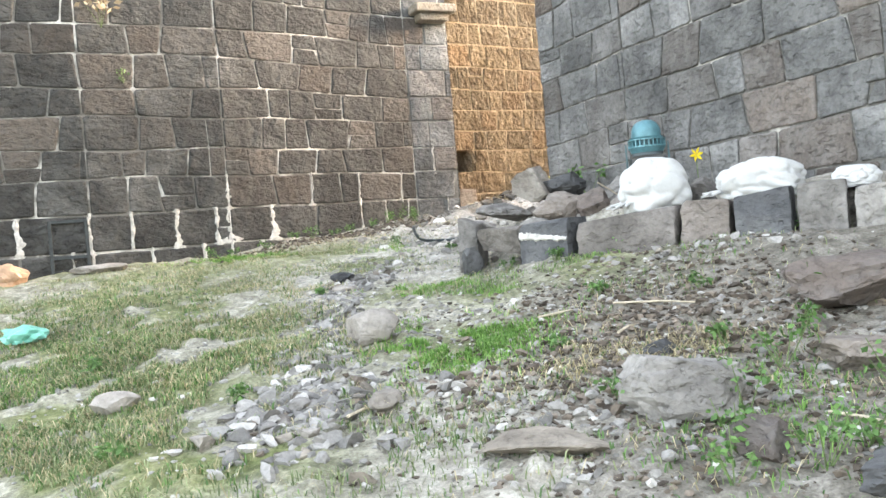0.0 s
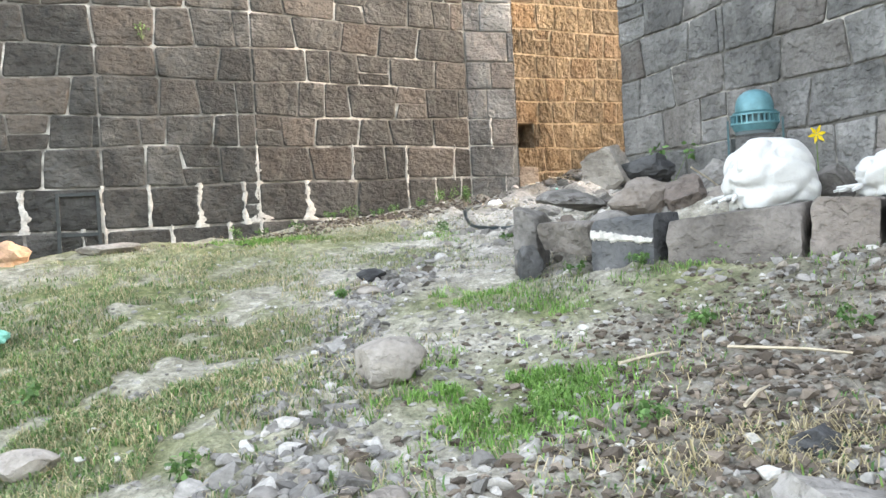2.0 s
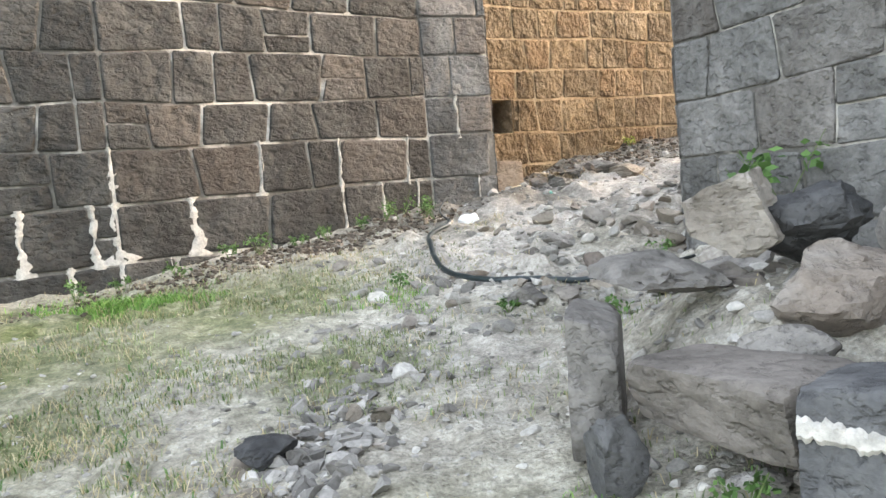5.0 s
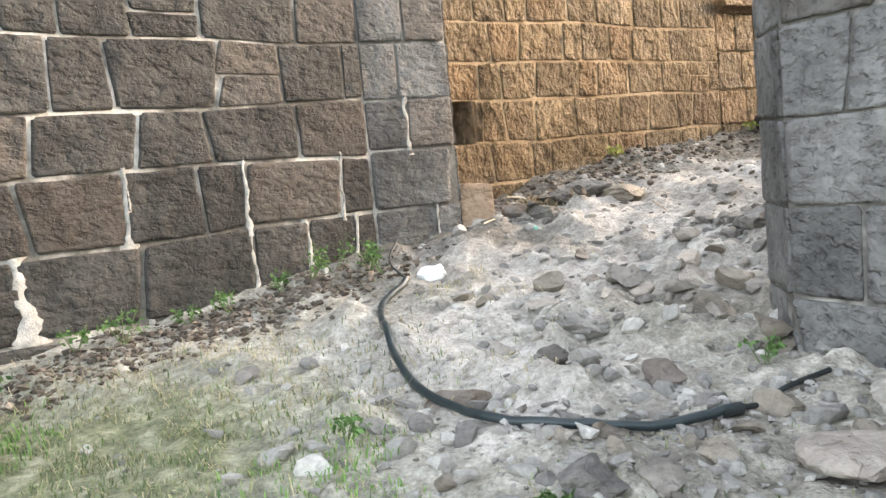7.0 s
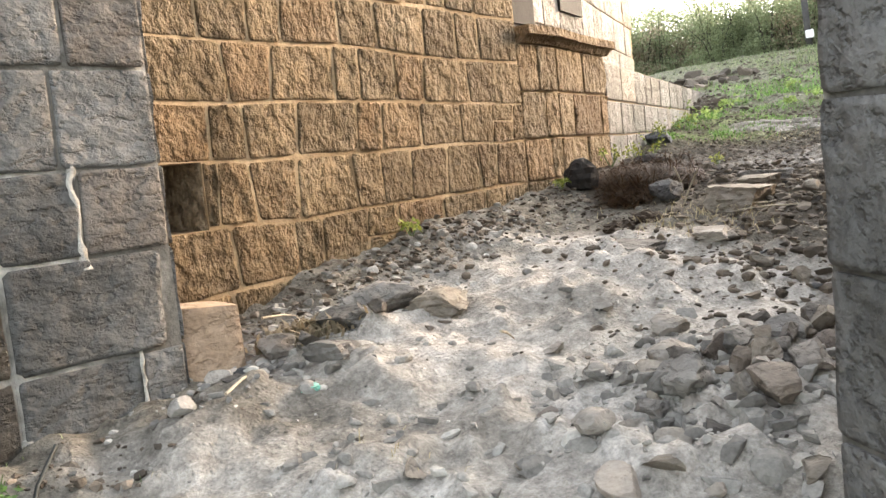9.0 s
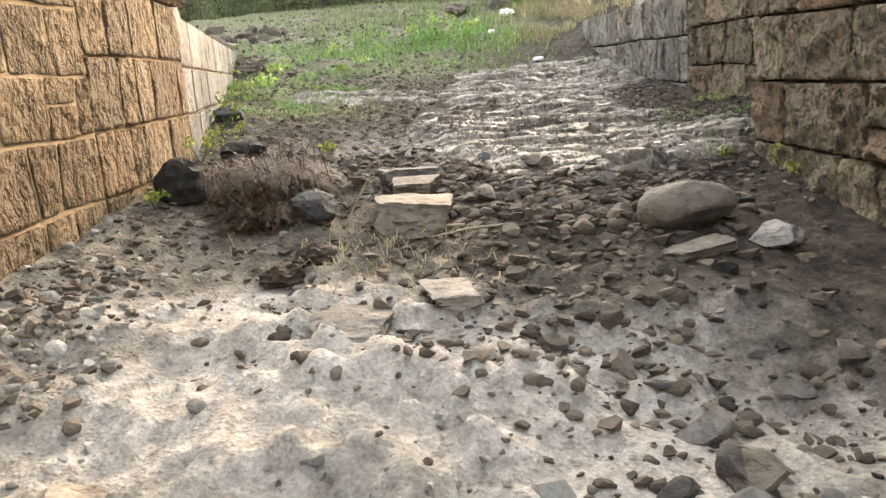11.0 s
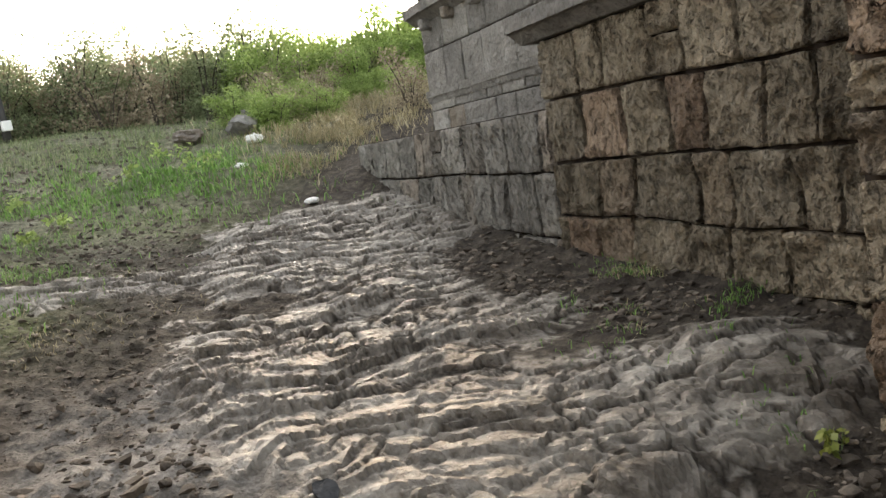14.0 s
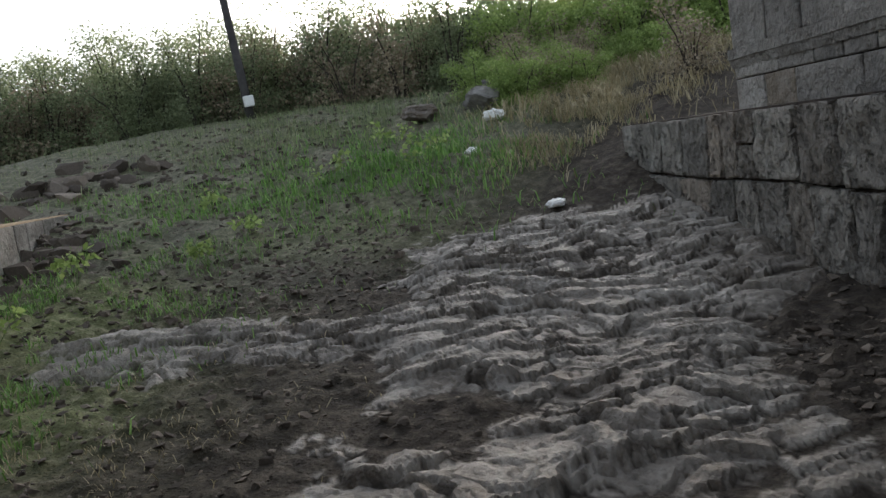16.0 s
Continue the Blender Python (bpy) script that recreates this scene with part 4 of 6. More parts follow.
# stones lying about: x, y, length, width, height, turn, material, label
PALE, GREY, DARKL = "pale rounded stone half sunk in the earth", "grey angular stone lying on the ground", "dark broken stone lying on the ground"
FIELD = [
    (-0.5, 5.55, 0.36, 0.34, 0.27, 10, ROCK_WARM, PALE), (-1.93, 4.78, 0.28, 0.2, 0.13, 15, ROCK_WARM, PALE), (-1.0, 8.2, 0.26, 0.2, 0.16, 30, ROCK_DARK, DARKL),
    (-0.95, 7.7, 0.2, 0.14, 0.08, 0, ROCK_WARM, PALE), (0.98, 3.68, 0.56, 0.45, 0.30, -10, ROCK, "broad grey stone half sunk in dark soil"), (2.25, 4.6, 0.95, 0.6, 0.36, 10, ROCK_DARK, "large flat-topped dark blue-grey stone in the soil"),
    (1.12, 3.15, 0.26, 0.2, 0.18, 20, ROCK_DARK, DARKL), (0.32, 3.4, 0.5, 0.4, 0.10, 12, ROCK_TAN, GREY),
    (1.5, 2.75, 0.5, 0.4, 0.16, 30, ROCK_DARK, DARKL), (1.95, 3.9, 0.5, 0.36, 0.16, -20, ROCK, GREY), (1.08, 4.35, 0.24, 0.18, 0.12, 10, ROCK_DARK, DARKL),
    (-0.35, 4.15, 0.22, 0.16, 0.1, 60, ROCK_WARM, PALE), (-4.4, 10.75, 0.7, 0.35, 0.14, 20, ROCK_WARM, PALE),
    (0.64, 11.6, 0.34, 0.28, 0.15, 10, ROCK, GREY), (-0.1, 11.1, 0.34, 0.25, 0.1, 10, ROCK, GREY), (0.25, 10.1, 0.3, 0.25, 0.14, 70, ROCK, GREY), (1.15, 10.0, 0.5, 0.4, 0.12, 20, ROCK_WARM, PALE),
    (1.5, 10.25, 0.42, 0.22, 0.22, 20, ROCK_WARM, "pale tan stone beside the hose"), (1.3, 9.55, 0.45, 0.4, 0.3, -10, ROCK, GREY),
    (1.5, 14.78, 0.5, 0.3, 0.22, 25, ROCK, "dusty rock bedded at the foot of the passage wall"), (1.85, 14.75, 0.5, 0.42, 0.2, 65, ROCK_TAN, "dusty rock bedded at the foot of the passage wall"), (0.83, 14.45, 0.22, 0.2, 0.12, 30, ROCK, GREY), (0.62, 14.15, 0.16, 0.14, 0.1, 10, ROCK_DARK, DARKL),
    (1.25, 14.62, 0.42, 0.25, 0.16, 25, ROCK, GREY), (1.05, 14.2, 0.3, 0.25, 0.12, -20, ROCK, GREY),
    (2.35, 13.15, 0.3, 0.2, 0.14, 10, ROCK_WARM, PALE), (2.2, 12.9, 0.3, 0.24, 0.18, 40, ROCK, GREY), (2.5, 12.85, 0.2, 0.16, 0.12, 0, ROCK, GREY), (2.42, 12.6, 0.24, 0.2, 0.15, 70, ROCK, GREY),
    (2.62, 13.05, 0.22, 0.2, 0.14, 20, ROCK, GREY), (2.0, 12.85, 0.16, 0.14, 0.1, 0, ROCK, GREY), (2.75, 12.75, 0.26, 0.2, 0.16, 50, ROCK, GREY), (1.9, 12.6, 0.18, 0.15, 0.1, 30, ROCK_WARM, PALE), (2.05, 13.1, 0.18, 0.14, 0.1, 30, ROCK, GREY),
    (1.65, 12.75, 0.2, 0.15, 0.09, 30, ROCK_WARM, PALE), (3.0, 13.1, 0.24, 0.2, 0.14, 10, ROCK, GREY),
    (3.92, 14.7, 0.42, 0.28, 0.09, 40, ROCK_WARM, "flat pale slab lying in the dust"), (3.45, 14.95, 0.6, 0.4, 0.1, 20, ROCK, GREY),
    (5.08, 15.72, 0.66, 0.56, 0.24, 28, ROCK_TAN, "weathered squared stone block with a pale worn top"), (5.72, 16.12, 0.42, 0.36, 0.15, 30, ROCK_TAN, "weathered flat stone behind a squared block"),
    (6.08, 16.42, 0.52, 0.26, 0.16, -40, ROCK, "grey squared kerb-like stone"), (4.85, 16.3, 0.36, 0.3, 0.24, 10, ROCK_DARK, DARKL),
    (5.66, 14.14, 0.66, 0.42, 0.28, -42, ROCK_TAN, "large rounded boulder with a pale top"), (5.18, 13.9, 0.46, 0.24, 0.09, -25, ROCK_TAN, "flat grey slab beside a boulder"), (5.6, 13.6, 0.4, 0.3, 0.14, 10, ROCK, GREY),
    (7.5, 19.9, 0.5, 0.35, 0.25, 20, ROCK_DARK, DARKL), 
    (18.6, 22.4, 1.1, 0.7, 0.45, 10, ROCK, "dark blue-grey boulder in the scrub"), (19.4, 22.5, 0.9, 0.7, 0.4, 40, ROCK, "brown boulder in the scrub"), (18.0, 23.2, 0.9, 0.6, 0.3, 20, ROCK, "dark blue-grey boulder in the scrub"),
]
for i, (x, y, a, b, c, turn, mat, label) in enumerate(FIELD):
    rock_thing("stone", label, x, y, (a, b, c), turn, 120 + i, mat, "block" if "squar" in label or "slab" in label else "round" if "rounded" in label else "rock", 0.2, "", sub=4 if a > 0.25 else 3)


def scatter(name, label, mat, areas, seed, sub=2, mask=None):
    """Many small stones in one mesh. areas: x, y, spread along, spread across, turn, count, least and largest size."""
    rng = np.random.RandomState(seed)
    kinds = []
    for k in range(8):
        bm = rock_bm(900 + seed * 10 + k, (1, rng.uniform(0.6, 0.9), rng.uniform(0.35, 0.75)), "chip", sub, 0.03)
        bm.verts.ensure_lookup_table()
        kinds.append((np.array([v.co[:] for v in bm.verts]), np.array([[v.index for v in f.verts] for f in bm.faces])))
        bm.free()
    vs, fs, k = [], [], 0
    for cx, cy, sx, sy, turn, count, s0, s1 in areas:
        a = radians(turn)
        u, v = rng.normal(0, sx, count), rng.normal(0, sy, count)
        px, py = cx + u * math.cos(a) - v * math.sin(a), cy + u * math.sin(a) + v * math.cos(a)
        pz = height(px, py)
        size = s0 + (s1 - s0) * rng.rand(count) ** 2.5
        for i in range(count):
            if mask and not mask(px[i], py[i]):
                continue
            kv, kf = kinds[rng.randint(8)]
            r = rng.rand() * 6.283
            c, s = math.cos(r), math.sin(r)
            q = kv * size[i]
            q = np.stack([q[:, 0] * c - q[:, 1] * s + px[i], q[:, 0] * s + q[:, 1] * c + py[i], q[:, 2] + pz[i] - 0.25 * size[i]], -1)
            vs.append(q)
            fs.append(kf + k)
            k += len(kv)
    ob = link_mesh(name, np.concatenate(vs).tolist(), np.concatenate(fs).tolist(), mat)
    return tagged(ob, label, "gravel", kind="stuff")


def bare(x, y):
    """True off the bedrock."""
    return float(rock_mask(np.array([x]), np.array([y]))[0]) < 0.3


def gravel_mat(name, lo, hi):
    n = Nodes(name, 0.9, 0.3)
    col = n.ramp(n.island(), [(0.0, lo), (0.75, tuple((a + b) / 2 for a, b in zip(lo, hi))), (1.0, hi)])
    col = n.mix(0.7, col, n.ramp(n.noise(40, 4, 0.7), [(0.3, 0.6), (0.7, 1.3)]), "MULTIPLY")
    return n.done(col, n.bump(n.noise(60, 4), 0.5, 0.01))


G_PALE, G_GREY, G_BROWN = gravel_mat("pale_gravel", (0.13, 0.124, 0.116), (0.47, 0.45, 0.42)), gravel_mat("grey_gravel", (0.16, 0.152, 0.14), (0.52, 0.5, 0.46)), gravel_mat("brown_gravel", (0.05, 0.04, 0.031), (0.26, 0.215, 0.17))
scatter("gravel_trail", "pale broken stones strewn in a trail", G_PALE,
        [(-0.8, 4.2, 0.3, 0.22, 90, 420, 0.03, 0.15), (-0.85, 5.4, 0.6, 0.15, 95, 300, 0.03, 0.11), (-0.92, 7.2, 0.7, 0.14, 92, 300, 0.03, 0.11), (-0.75, 8.4, 0.45, 0.16, 80, 260, 0.03, 0.14), (-0.55, 9.4, 0.5, 0.2, 70, 160, 0.02, 0.08),
         (0.0, 4.3, 0.35, 0.35, 0, 90, 0.03, 0.12), (1.9, 6.05, 0.4, 0.12, -25, 140, 0.02, 0.10)], 1)
scatter("gravel_front", "small mixed stones lying over the front ground", G_GREY,
        [(0.8, 5.0, 1.0, 0.9, 0, 1500, 0.015, 0.07), (-0.3, 7.6, 1.4, 1.8, 0, 1300, 0.012, 0.05), (1.1, 3.7, 0.6, 0.6, 0, 700, 0.015, 0.09), (-1.9, 4.6, 0.8, 0.8, 0, 400, 0.015, 0.07), (1.2, 8.2, 0.5, 0.6, 0, 300, 0.03, 0.12), (-2.4, 6.2, 0.9, 1.2, 0, 700, 0.012, 0.06), (-1.6, 8.6, 0.8, 1.0, 0, 600, 0.012, 0.05), (-0.2, 5.6, 0.5, 0.8, 0, 500, 0.015, 0.08)], 2)
scatter("soil_crumbs", "brown crumbs of soil and small chips", G_BROWN,
        [(1.0, 4.4, 0.7, 0.8, 0, 4200, 0.01, 0.065), (1.2, 5.6, 0.7, 0.5, 0, 1800, 0.01, 0.05), (1.0, 4.6, 0.6, 0.35, 10, 500, 0.03, 0.1), (4.9, 17.0, 0.7, 0.5, 30, 900, 0.02, 0.1), (1.5, 3.3, 0.5, 0.5, 0, 900, 0.01, 0.05), (-2.1, 12.1, 0.9, 0.18, 36, 1600, 0.015, 0.07), (-0.8, 13.05, 0.5, 0.2, 36, 1000, 0.015, 0.08), (2.2, 15.75, 1.0, 0.14, 31, 900, 0.015, 0.09)], 6, 1)
scatter("gravel_gate", "grey stone chips on the dusty gate floor", G_GREY,
        [(0.6, 11.3, 0.8, 0.8, 0, 420, 0.015, 0.12), (1.3, 13.2, 1.0, 0.9, 40, 420, 0.012, 0.10), (0.4, 10.6, 0.8, 0.5, 0, 300, 0.02, 0.16), (2.4, 12.9, 0.45, 0.35, 30, 420, 0.03, 0.16), (1.0, 14.6, 0.6, 0.22, 35, 420, 0.02, 0.10), (2.6, 15.8, 0.9, 0.2, 31, 350, 0.02, 0.09), (0.9, 10.3, 0.4, 0.4, 0, 300, 0.02, 0.09)], 3)
scatter("gravel_passage", "brown-grey rubble strewn across the passage", G_BROWN,
        [(5.9, 15.0, 0.5, 0.55, -55, 900, 0.03, 0.15), (6.6, 14.6, 0.5, 0.4, -50, 700, 0.02, 0.09), (4.4, 14.6, 0.8, 0.7, 30, 900, 0.02, 0.10), (6.4, 17.0, 0.6, 0.5, 0, 500, 0.02, 0.10), (6.5, 15.9, 0.3, 0.35, 30, 420, 0.03, 0.13),
         (8.3, 14.6, 1.0, 0.35, 35, 1200, 0.015, 0.07), (9.6, 15.9, 1.0, 0.5, 35, 1500, 0.015, 0.08), (11.2, 17.2, 1.0, 0.5, 35, 1000, 0.02, 0.09), (7.6, 16.9, 0.8, 0.5, 35, 700, 0.015, 0.06), (6.9, 18.6, 1.2, 1.0, 0, 700, 0.015, 0.07), (3.6, 13.4, 0.6, 0.5, 0, 400, 0.02, 0.1)], 4, 2, bare)
scatter("gravel_field", "dark small stones over the upper field", G_BROWN,
        [(10.5, 21.6, 1.6, 1.4, 30, 1800, 0.02, 0.09), (12.5, 20.8, 1.2, 0.8, 30, 1100, 0.02, 0.09), (8.6, 18.9, 0.9, 0.9, 0, 900, 0.015, 0.07), (10.3, 18.2, 1.2, 0.9, 30, 500, 0.02, 0.08), (11.6, 24.2, 0.6, 0.35, 40, 300, 0.08, 0.3), (14.5, 24.0, 1.6, 1.4, 30, 1500, 0.03, 0.12), (17.5, 26.0, 2.0, 1.8, 30, 900, 0.04, 0.15)], 5, 1, bare)


def rubble(label, mats, spots, seed):
    """Single broken stones that share eight meshes. spots: x, y, spread along, spread across, turn, count, least and largest size."""
    rng = random.Random(seed)
    kinds = [tagged(part("rubble_stone", rock_bm(700 + seed * 10 + k, (1, rng.uniform(0.6, 0.95), rng.uniform(0.4, 0.75)), "chip", 3, 0.035), rng.choice(mats), None, "", True), label, "stone", "rubble") for k in range(8)]
    for ob in kinds:
        ob.data.set_sharp_from_angle(angle=radians(28))
    fresh = set(range(8))
    for cx, cy, sx, sy, turn, count, s0, s1 in spots:
        a = radians(turn)
        for _ in range(count):
            u, v = rng.gauss(0, sx), rng.gauss(0, sy)
            x, y = cx + u * math.cos(a) - v * math.sin(a), cy + u * math.sin(a) + v * math.cos(a)
            s = s0 + (s1 - s0) * rng.random() ** 1.8
            m = pose(x, y, gz(x, y) - 0.15 * s, rng.uniform(-12, 12), rng.uniform(-12, 12), rng.uniform(0, 360))
            k = rng.randrange(8)
            ob = kinds[k] if k in fresh else copy_thing(kinds[k], m)
            fresh.discard(k)
            ob.matrix_basis = m
            ob.scale = (s, s, s)


rubble("broken grey stone in the strewn rubble", [ROCK_WARM, ROCK, ROCK, ROCK_BROWN], [(2.4, 12.9, 0.35, 0.28, 30, 32, 0.10, 0.26), (1.0, 14.45, 0.5, 0.18, 35, 14, 0.06, 0.18), (0.6, 10.9, 0.6, 0.5, 0, 8, 0.08, 0.22), (1.0, 8.0, 0.4, 0.5, 0, 8, 0.08, 0.2)], 31)
rubble("dusty pale stone bedded in the gate floor", [ROCK_WARM, ROCK_WARM, ROCK_TAN], [(1.35, 12.0, 0.5, 0.6, 0, 36, 0.08, 0.24), (0.6, 10.2, 0.5, 0.3, 0, 20, 0.08, 0.22), (0.3, 11.8, 0.5, 0.6, 0, 10, 0.06, 0.18), (3.2, 13.3, 0.6, 0.5, 30, 18, 0.08, 0.25)], 35)
rubble("brown-grey broken stone in the passage rubble", [ROCK_BROWN, ROCK_TAN, ROCK_DARK], [(5.9, 15.0, 0.45, 0.5, -55, 46, 0.07, 0.2), (4.6, 14.4, 0.7, 0.6, 30, 14, 0.08, 0.22), (6.5, 15.8, 0.3, 0.4, 30, 16, 0.06, 0.18)], 32)
rubble("pale broken stone in the trail across the grass", [ROCK_WARM, ROCK, ROCK_TAN], [(-0.75, 4.2, 0.3, 0.25, 90, 32, 0.06, 0.17), (-0.8, 8.35, 0.35, 0.16, 80, 20, 0.06, 0.16), (1.9, 6.1, 0.35, 0.1, -25, 12, 0.05, 0.12)], 33)
scatter("gravel_plinth", "dark broken stones heaped beside the far plinth", G_BROWN, [(14.2, 27.0, 0.9, 0.6, 0, 60, 0.15, 0.5), (11.9, 23.9, 0.5, 0.3, 30, 30, 0.1, 0.3), (6.3, 17.3, 0.6, 0.4, 0, 60, 0.05, 0.18), (4.6, 14.4, 0.7, 0.6, 30, 60, 0.04, 0.14)], 34, 2)

# ---- plants ----
LEAF, LEAF_DARK = leaf_mat("weed_leaf", (0.05, 0.11, 0.03), (0.17, 0.30, 0.09)), leaf_mat("shrub_leaf", (0.15, 0.19, 0.10), (0.40, 0.44, 0.26), 0.55)
LEAF_YELLOW = leaf_mat("yellow_leaf", (0.20, 0.25, 0.05), (0.42, 0.44, 0.10))
LEAF_BRIGHT = leaf_mat("bright_leaf", (0.19, 0.28, 0.07), (0.42, 0.52, 0.19), 0.55)
LEAF_DRY = leaf_mat("dry_leaf", (0.22, 0.18, 0.12), (0.44, 0.37, 0.26), 0.35)
GRASS, STRAW = leaf_mat("grass_blade", (0.10, 0.14, 0.055), (0.34, 0.38, 0.20), 0.25), leaf_mat("dry_grass_blade", (0.30, 0.25, 0.13), (0.58, 0.50, 0.32), 0.15)
GREEN_GRASS = leaf_mat("fresh_grass_blade", (0.10, 0.22, 0.04), (0.28, 0.46, 0.12), 0.25)
BROWN_STRAW = leaf_mat("brown_straw", (0.03, 0.0145, 0.0045), (0.115, 0.058, 0.02), 0.08)
BARK = plain_mat("dark_bark", (0.06, 0.048, 0.038), 0.9, 0.4, 12, 0.6)
STEM = plain_mat("green_stem", (0.12, 0.17, 0.06), 0.7, 0.3, 20)


def blades(name, label, mat, areas, seed, lie=0.0, category="grass", wide=1.0):
    """Grass in one mesh. areas: x, y, spread x, spread y, count, least and largest length. lie: 1 lets the blades lie flat."""
    rng = np.random.RandomState(seed)
    vs, fs, k = [], [], 0
    for cx, cy, sx, sy, count, h0, h1 in areas:
        px, py = cx + rng.normal(0, sx, count), cy + rng.normal(0, sy, count)
        clump = fbm(px, py, 1.6, 3) + 0.35 * (fbm(px + 3, py, 6.5, 2) - 0.5) > 0.47
        px, py = px[clump], py[clump]
        n = len(px)
        pz = height(px, py) - 0.004
        hh = h0 + (h1 - h0) * rng.rand(n) ** 1.5
        az, bend = rng.rand(n) * 6.283, rng.uniform(0.2, 1.15, n) * (1 - lie) + lie * rng.uniform(1.25, 1.52, n)
        w = 0.0018 + (0.022 - 0.014 * lie) * hh * rng.uniform(0.5, 1, n) * wide
        dx, dy = np.cos(az), np.sin(az)
        base = np.stack([px, py, pz], -1)
        side = np.stack([-dy * w, dx * w, 0 * w], -1)
        mid = base + np.stack([dx * hh * 0.5 * np.sin(bend * 0.6), dy * hh * 0.5 * np.sin(bend * 0.6), hh * 0.55 * np.cos(bend * 0.6) + 0.01], -1)
        tip = base + np.stack([dx * hh * np.sin(bend), dy * hh * np.sin(bend), hh * np.cos(bend) + 0.012], -1)
        q = np.stack([base - side, base + side, mid + side * 0.8, mid - side * 0.8, tip], 1).reshape(-1, 3)
        i = k + np.arange(n)[:, None] * 5
        vs.append(q)
        fs += [tuple(r) for r in (i + np.array([[0, 1, 2, 3]])).tolist()] + [tuple(r) for r in (i + np.array([[3, 2, 4]])).tolist()]
        k += 5 * n
    ob = link_mesh(name, np.concatenate(vs).tolist(), fs, mat)
    return tagged(ob, label, category, kind="stuff")


blades("grass_front", "pale green trodden grass", GRASS, [(-2.3, 6.0, 0.9, 1.0, 17000, 0.015, 0.075), (-3.6, 8.0, 1.0, 1.2, 10000, 0.015, 0.07), (-1.7, 5.0, 0.5, 0.8, 6000, 0.02, 0.08), (-1.8, 9.2, 0.8, 1.0, 5000, 0.012, 0.05), (-2.6, 3.8, 0.6, 0.7, 6000, 0.015, 0.07),
       (0.2, 6.9, 0.5, 0.6, 2400, 0.012, 0.05), (1.3, 6.4, 0.6, 0.5, 2600, 0.015, 0.06), (-0.6, 4.5, 0.3, 0.5, 1600, 0.015, 0.06), (-0.4, 3.6, 0.7, 0.4, 2200, 0.015, 0.07), (-0.3, 12.1, 0.4, 0.8, 900, 0.012, 0.05), (-1.6, 10.7, 0.6, 0.6, 4500, 0.015, 0.06), (-0.9, 9.3, 0.4, 0.5, 2000, 0.015, 0.05), (0.3, 9.2, 0.8, 0.8, 1400, 0.012, 0.05)], 11, 0.25, "grass", 2.0)
blades("ground_leaves", "low broad-leaved green weeds matted in the grass", LEAF, [(-2.2, 5.4, 0.8, 0.9, 9000, 0.02, 0.08), (-3.2, 7.4, 0.9, 1.0, 6000, 0.02, 0.08), (-1.3, 4.4, 0.5, 0.6, 1400, 0.02, 0.06), (1.3, 4.0, 0.6, 0.7, 1500, 0.02, 0.06), (1.3, 6.3, 0.6, 0.4, 900, 0.02, 0.06), (0.0, 3.7, 0.8, 0.5, 700, 0.02, 0.06)], 16, 0.6, "weed", 5.0)
blades("grass_fresh", "bright green low grass in patches", GREEN_GRASS, [(0.05, 5.25, 0.26, 0.3, 12000, 0.015, 0.07), (-0.22, 7.25, 0.22, 0.2, 2600, 0.015, 0.06), (0.25, 6.5, 0.2, 0.2, 1400, 0.015, 0.06), (-2.7, 11.15, 0.35, 0.18, 2600, 0.03, 0.1), (-2.6, 5.8, 0.6, 0.7, 3000, 0.015, 0.07),
       (1.35, 6.55, 0.3, 0.25, 1500, 0.015, 0.07), (1.3, 3.6, 0.2, 0.3, 900, 0.02, 0.07), (-0.5, 10.5, 0.25, 0.2, 500, 0.02, 0.06), (10.4, 22.0, 0.9, 0.8, 5000, 0.03, 0.12), (13.0, 24.0, 1.3, 1.2, 5000, 0.04, 0.16), (8.8, 20.7, 0.5, 0.4, 2200, 0.04, 0.16), (15.5, 22.2, 1.0, 1.2, 6000, 0.05, 0.25), (8.6, 14.5, 0.5, 0.1, 700, 0.02, 0.08), (9.6, 15.2, 0.6, 0.2, 900, 0.02, 0.07)], 12, 0.4, "grass", 2.2)
blades("grass_dry", "dry straw-coloured grass lying on the ground", STRAW, [(-2.6, 9.0, 1.2, 1.4, 6000, 0.03, 0.12), (-1.9, 5.0, 0.9, 0.9, 9000, 0.03, 0.14), (-3.2, 7.0, 1.0, 1.2, 6000, 0.03, 0.14), (0.9, 5.0, 0.8, 0.6, 700, 0.03, 0.12), (1.2, 3.9, 0.6, 0.6, 700, 0.03, 0.12), (0.95, 4.35, 0.3, 0.12, 900, 0.04, 0.14), (-1.6, 6.8, 1.0, 1.2, 6000, 0.03, 0.12), (-1.4, 11.2, 0.9, 0.8, 2600, 0.03, 0.1), (0.2, 12.9, 0.35, 0.3, 600, 0.03, 0.1),
       (4.3, 15.5, 0.4, 0.4, 400, 0.05, 0.2), (9.2, 19.8, 0.7, 0.6, 1200, 0.03, 0.12), (9.6, 15.0, 0.4, 0.15, 700, 0.03, 0.12)], 13, 1.0)
blades("grass_field", "mixed green and dry grass over the far field", GRASS, [(15.0, 26.0, 2.2, 2.2, 7000, 0.03, 0.13), (19.5, 28.0, 2.4, 2.4, 6000, 0.05, 0.2), (12.6, 22.6, 1.2, 1.0, 1800, 0.03, 0.1), (18.0, 24.0, 1.5, 1.5, 7000, 0.06, 0.25)], 14)
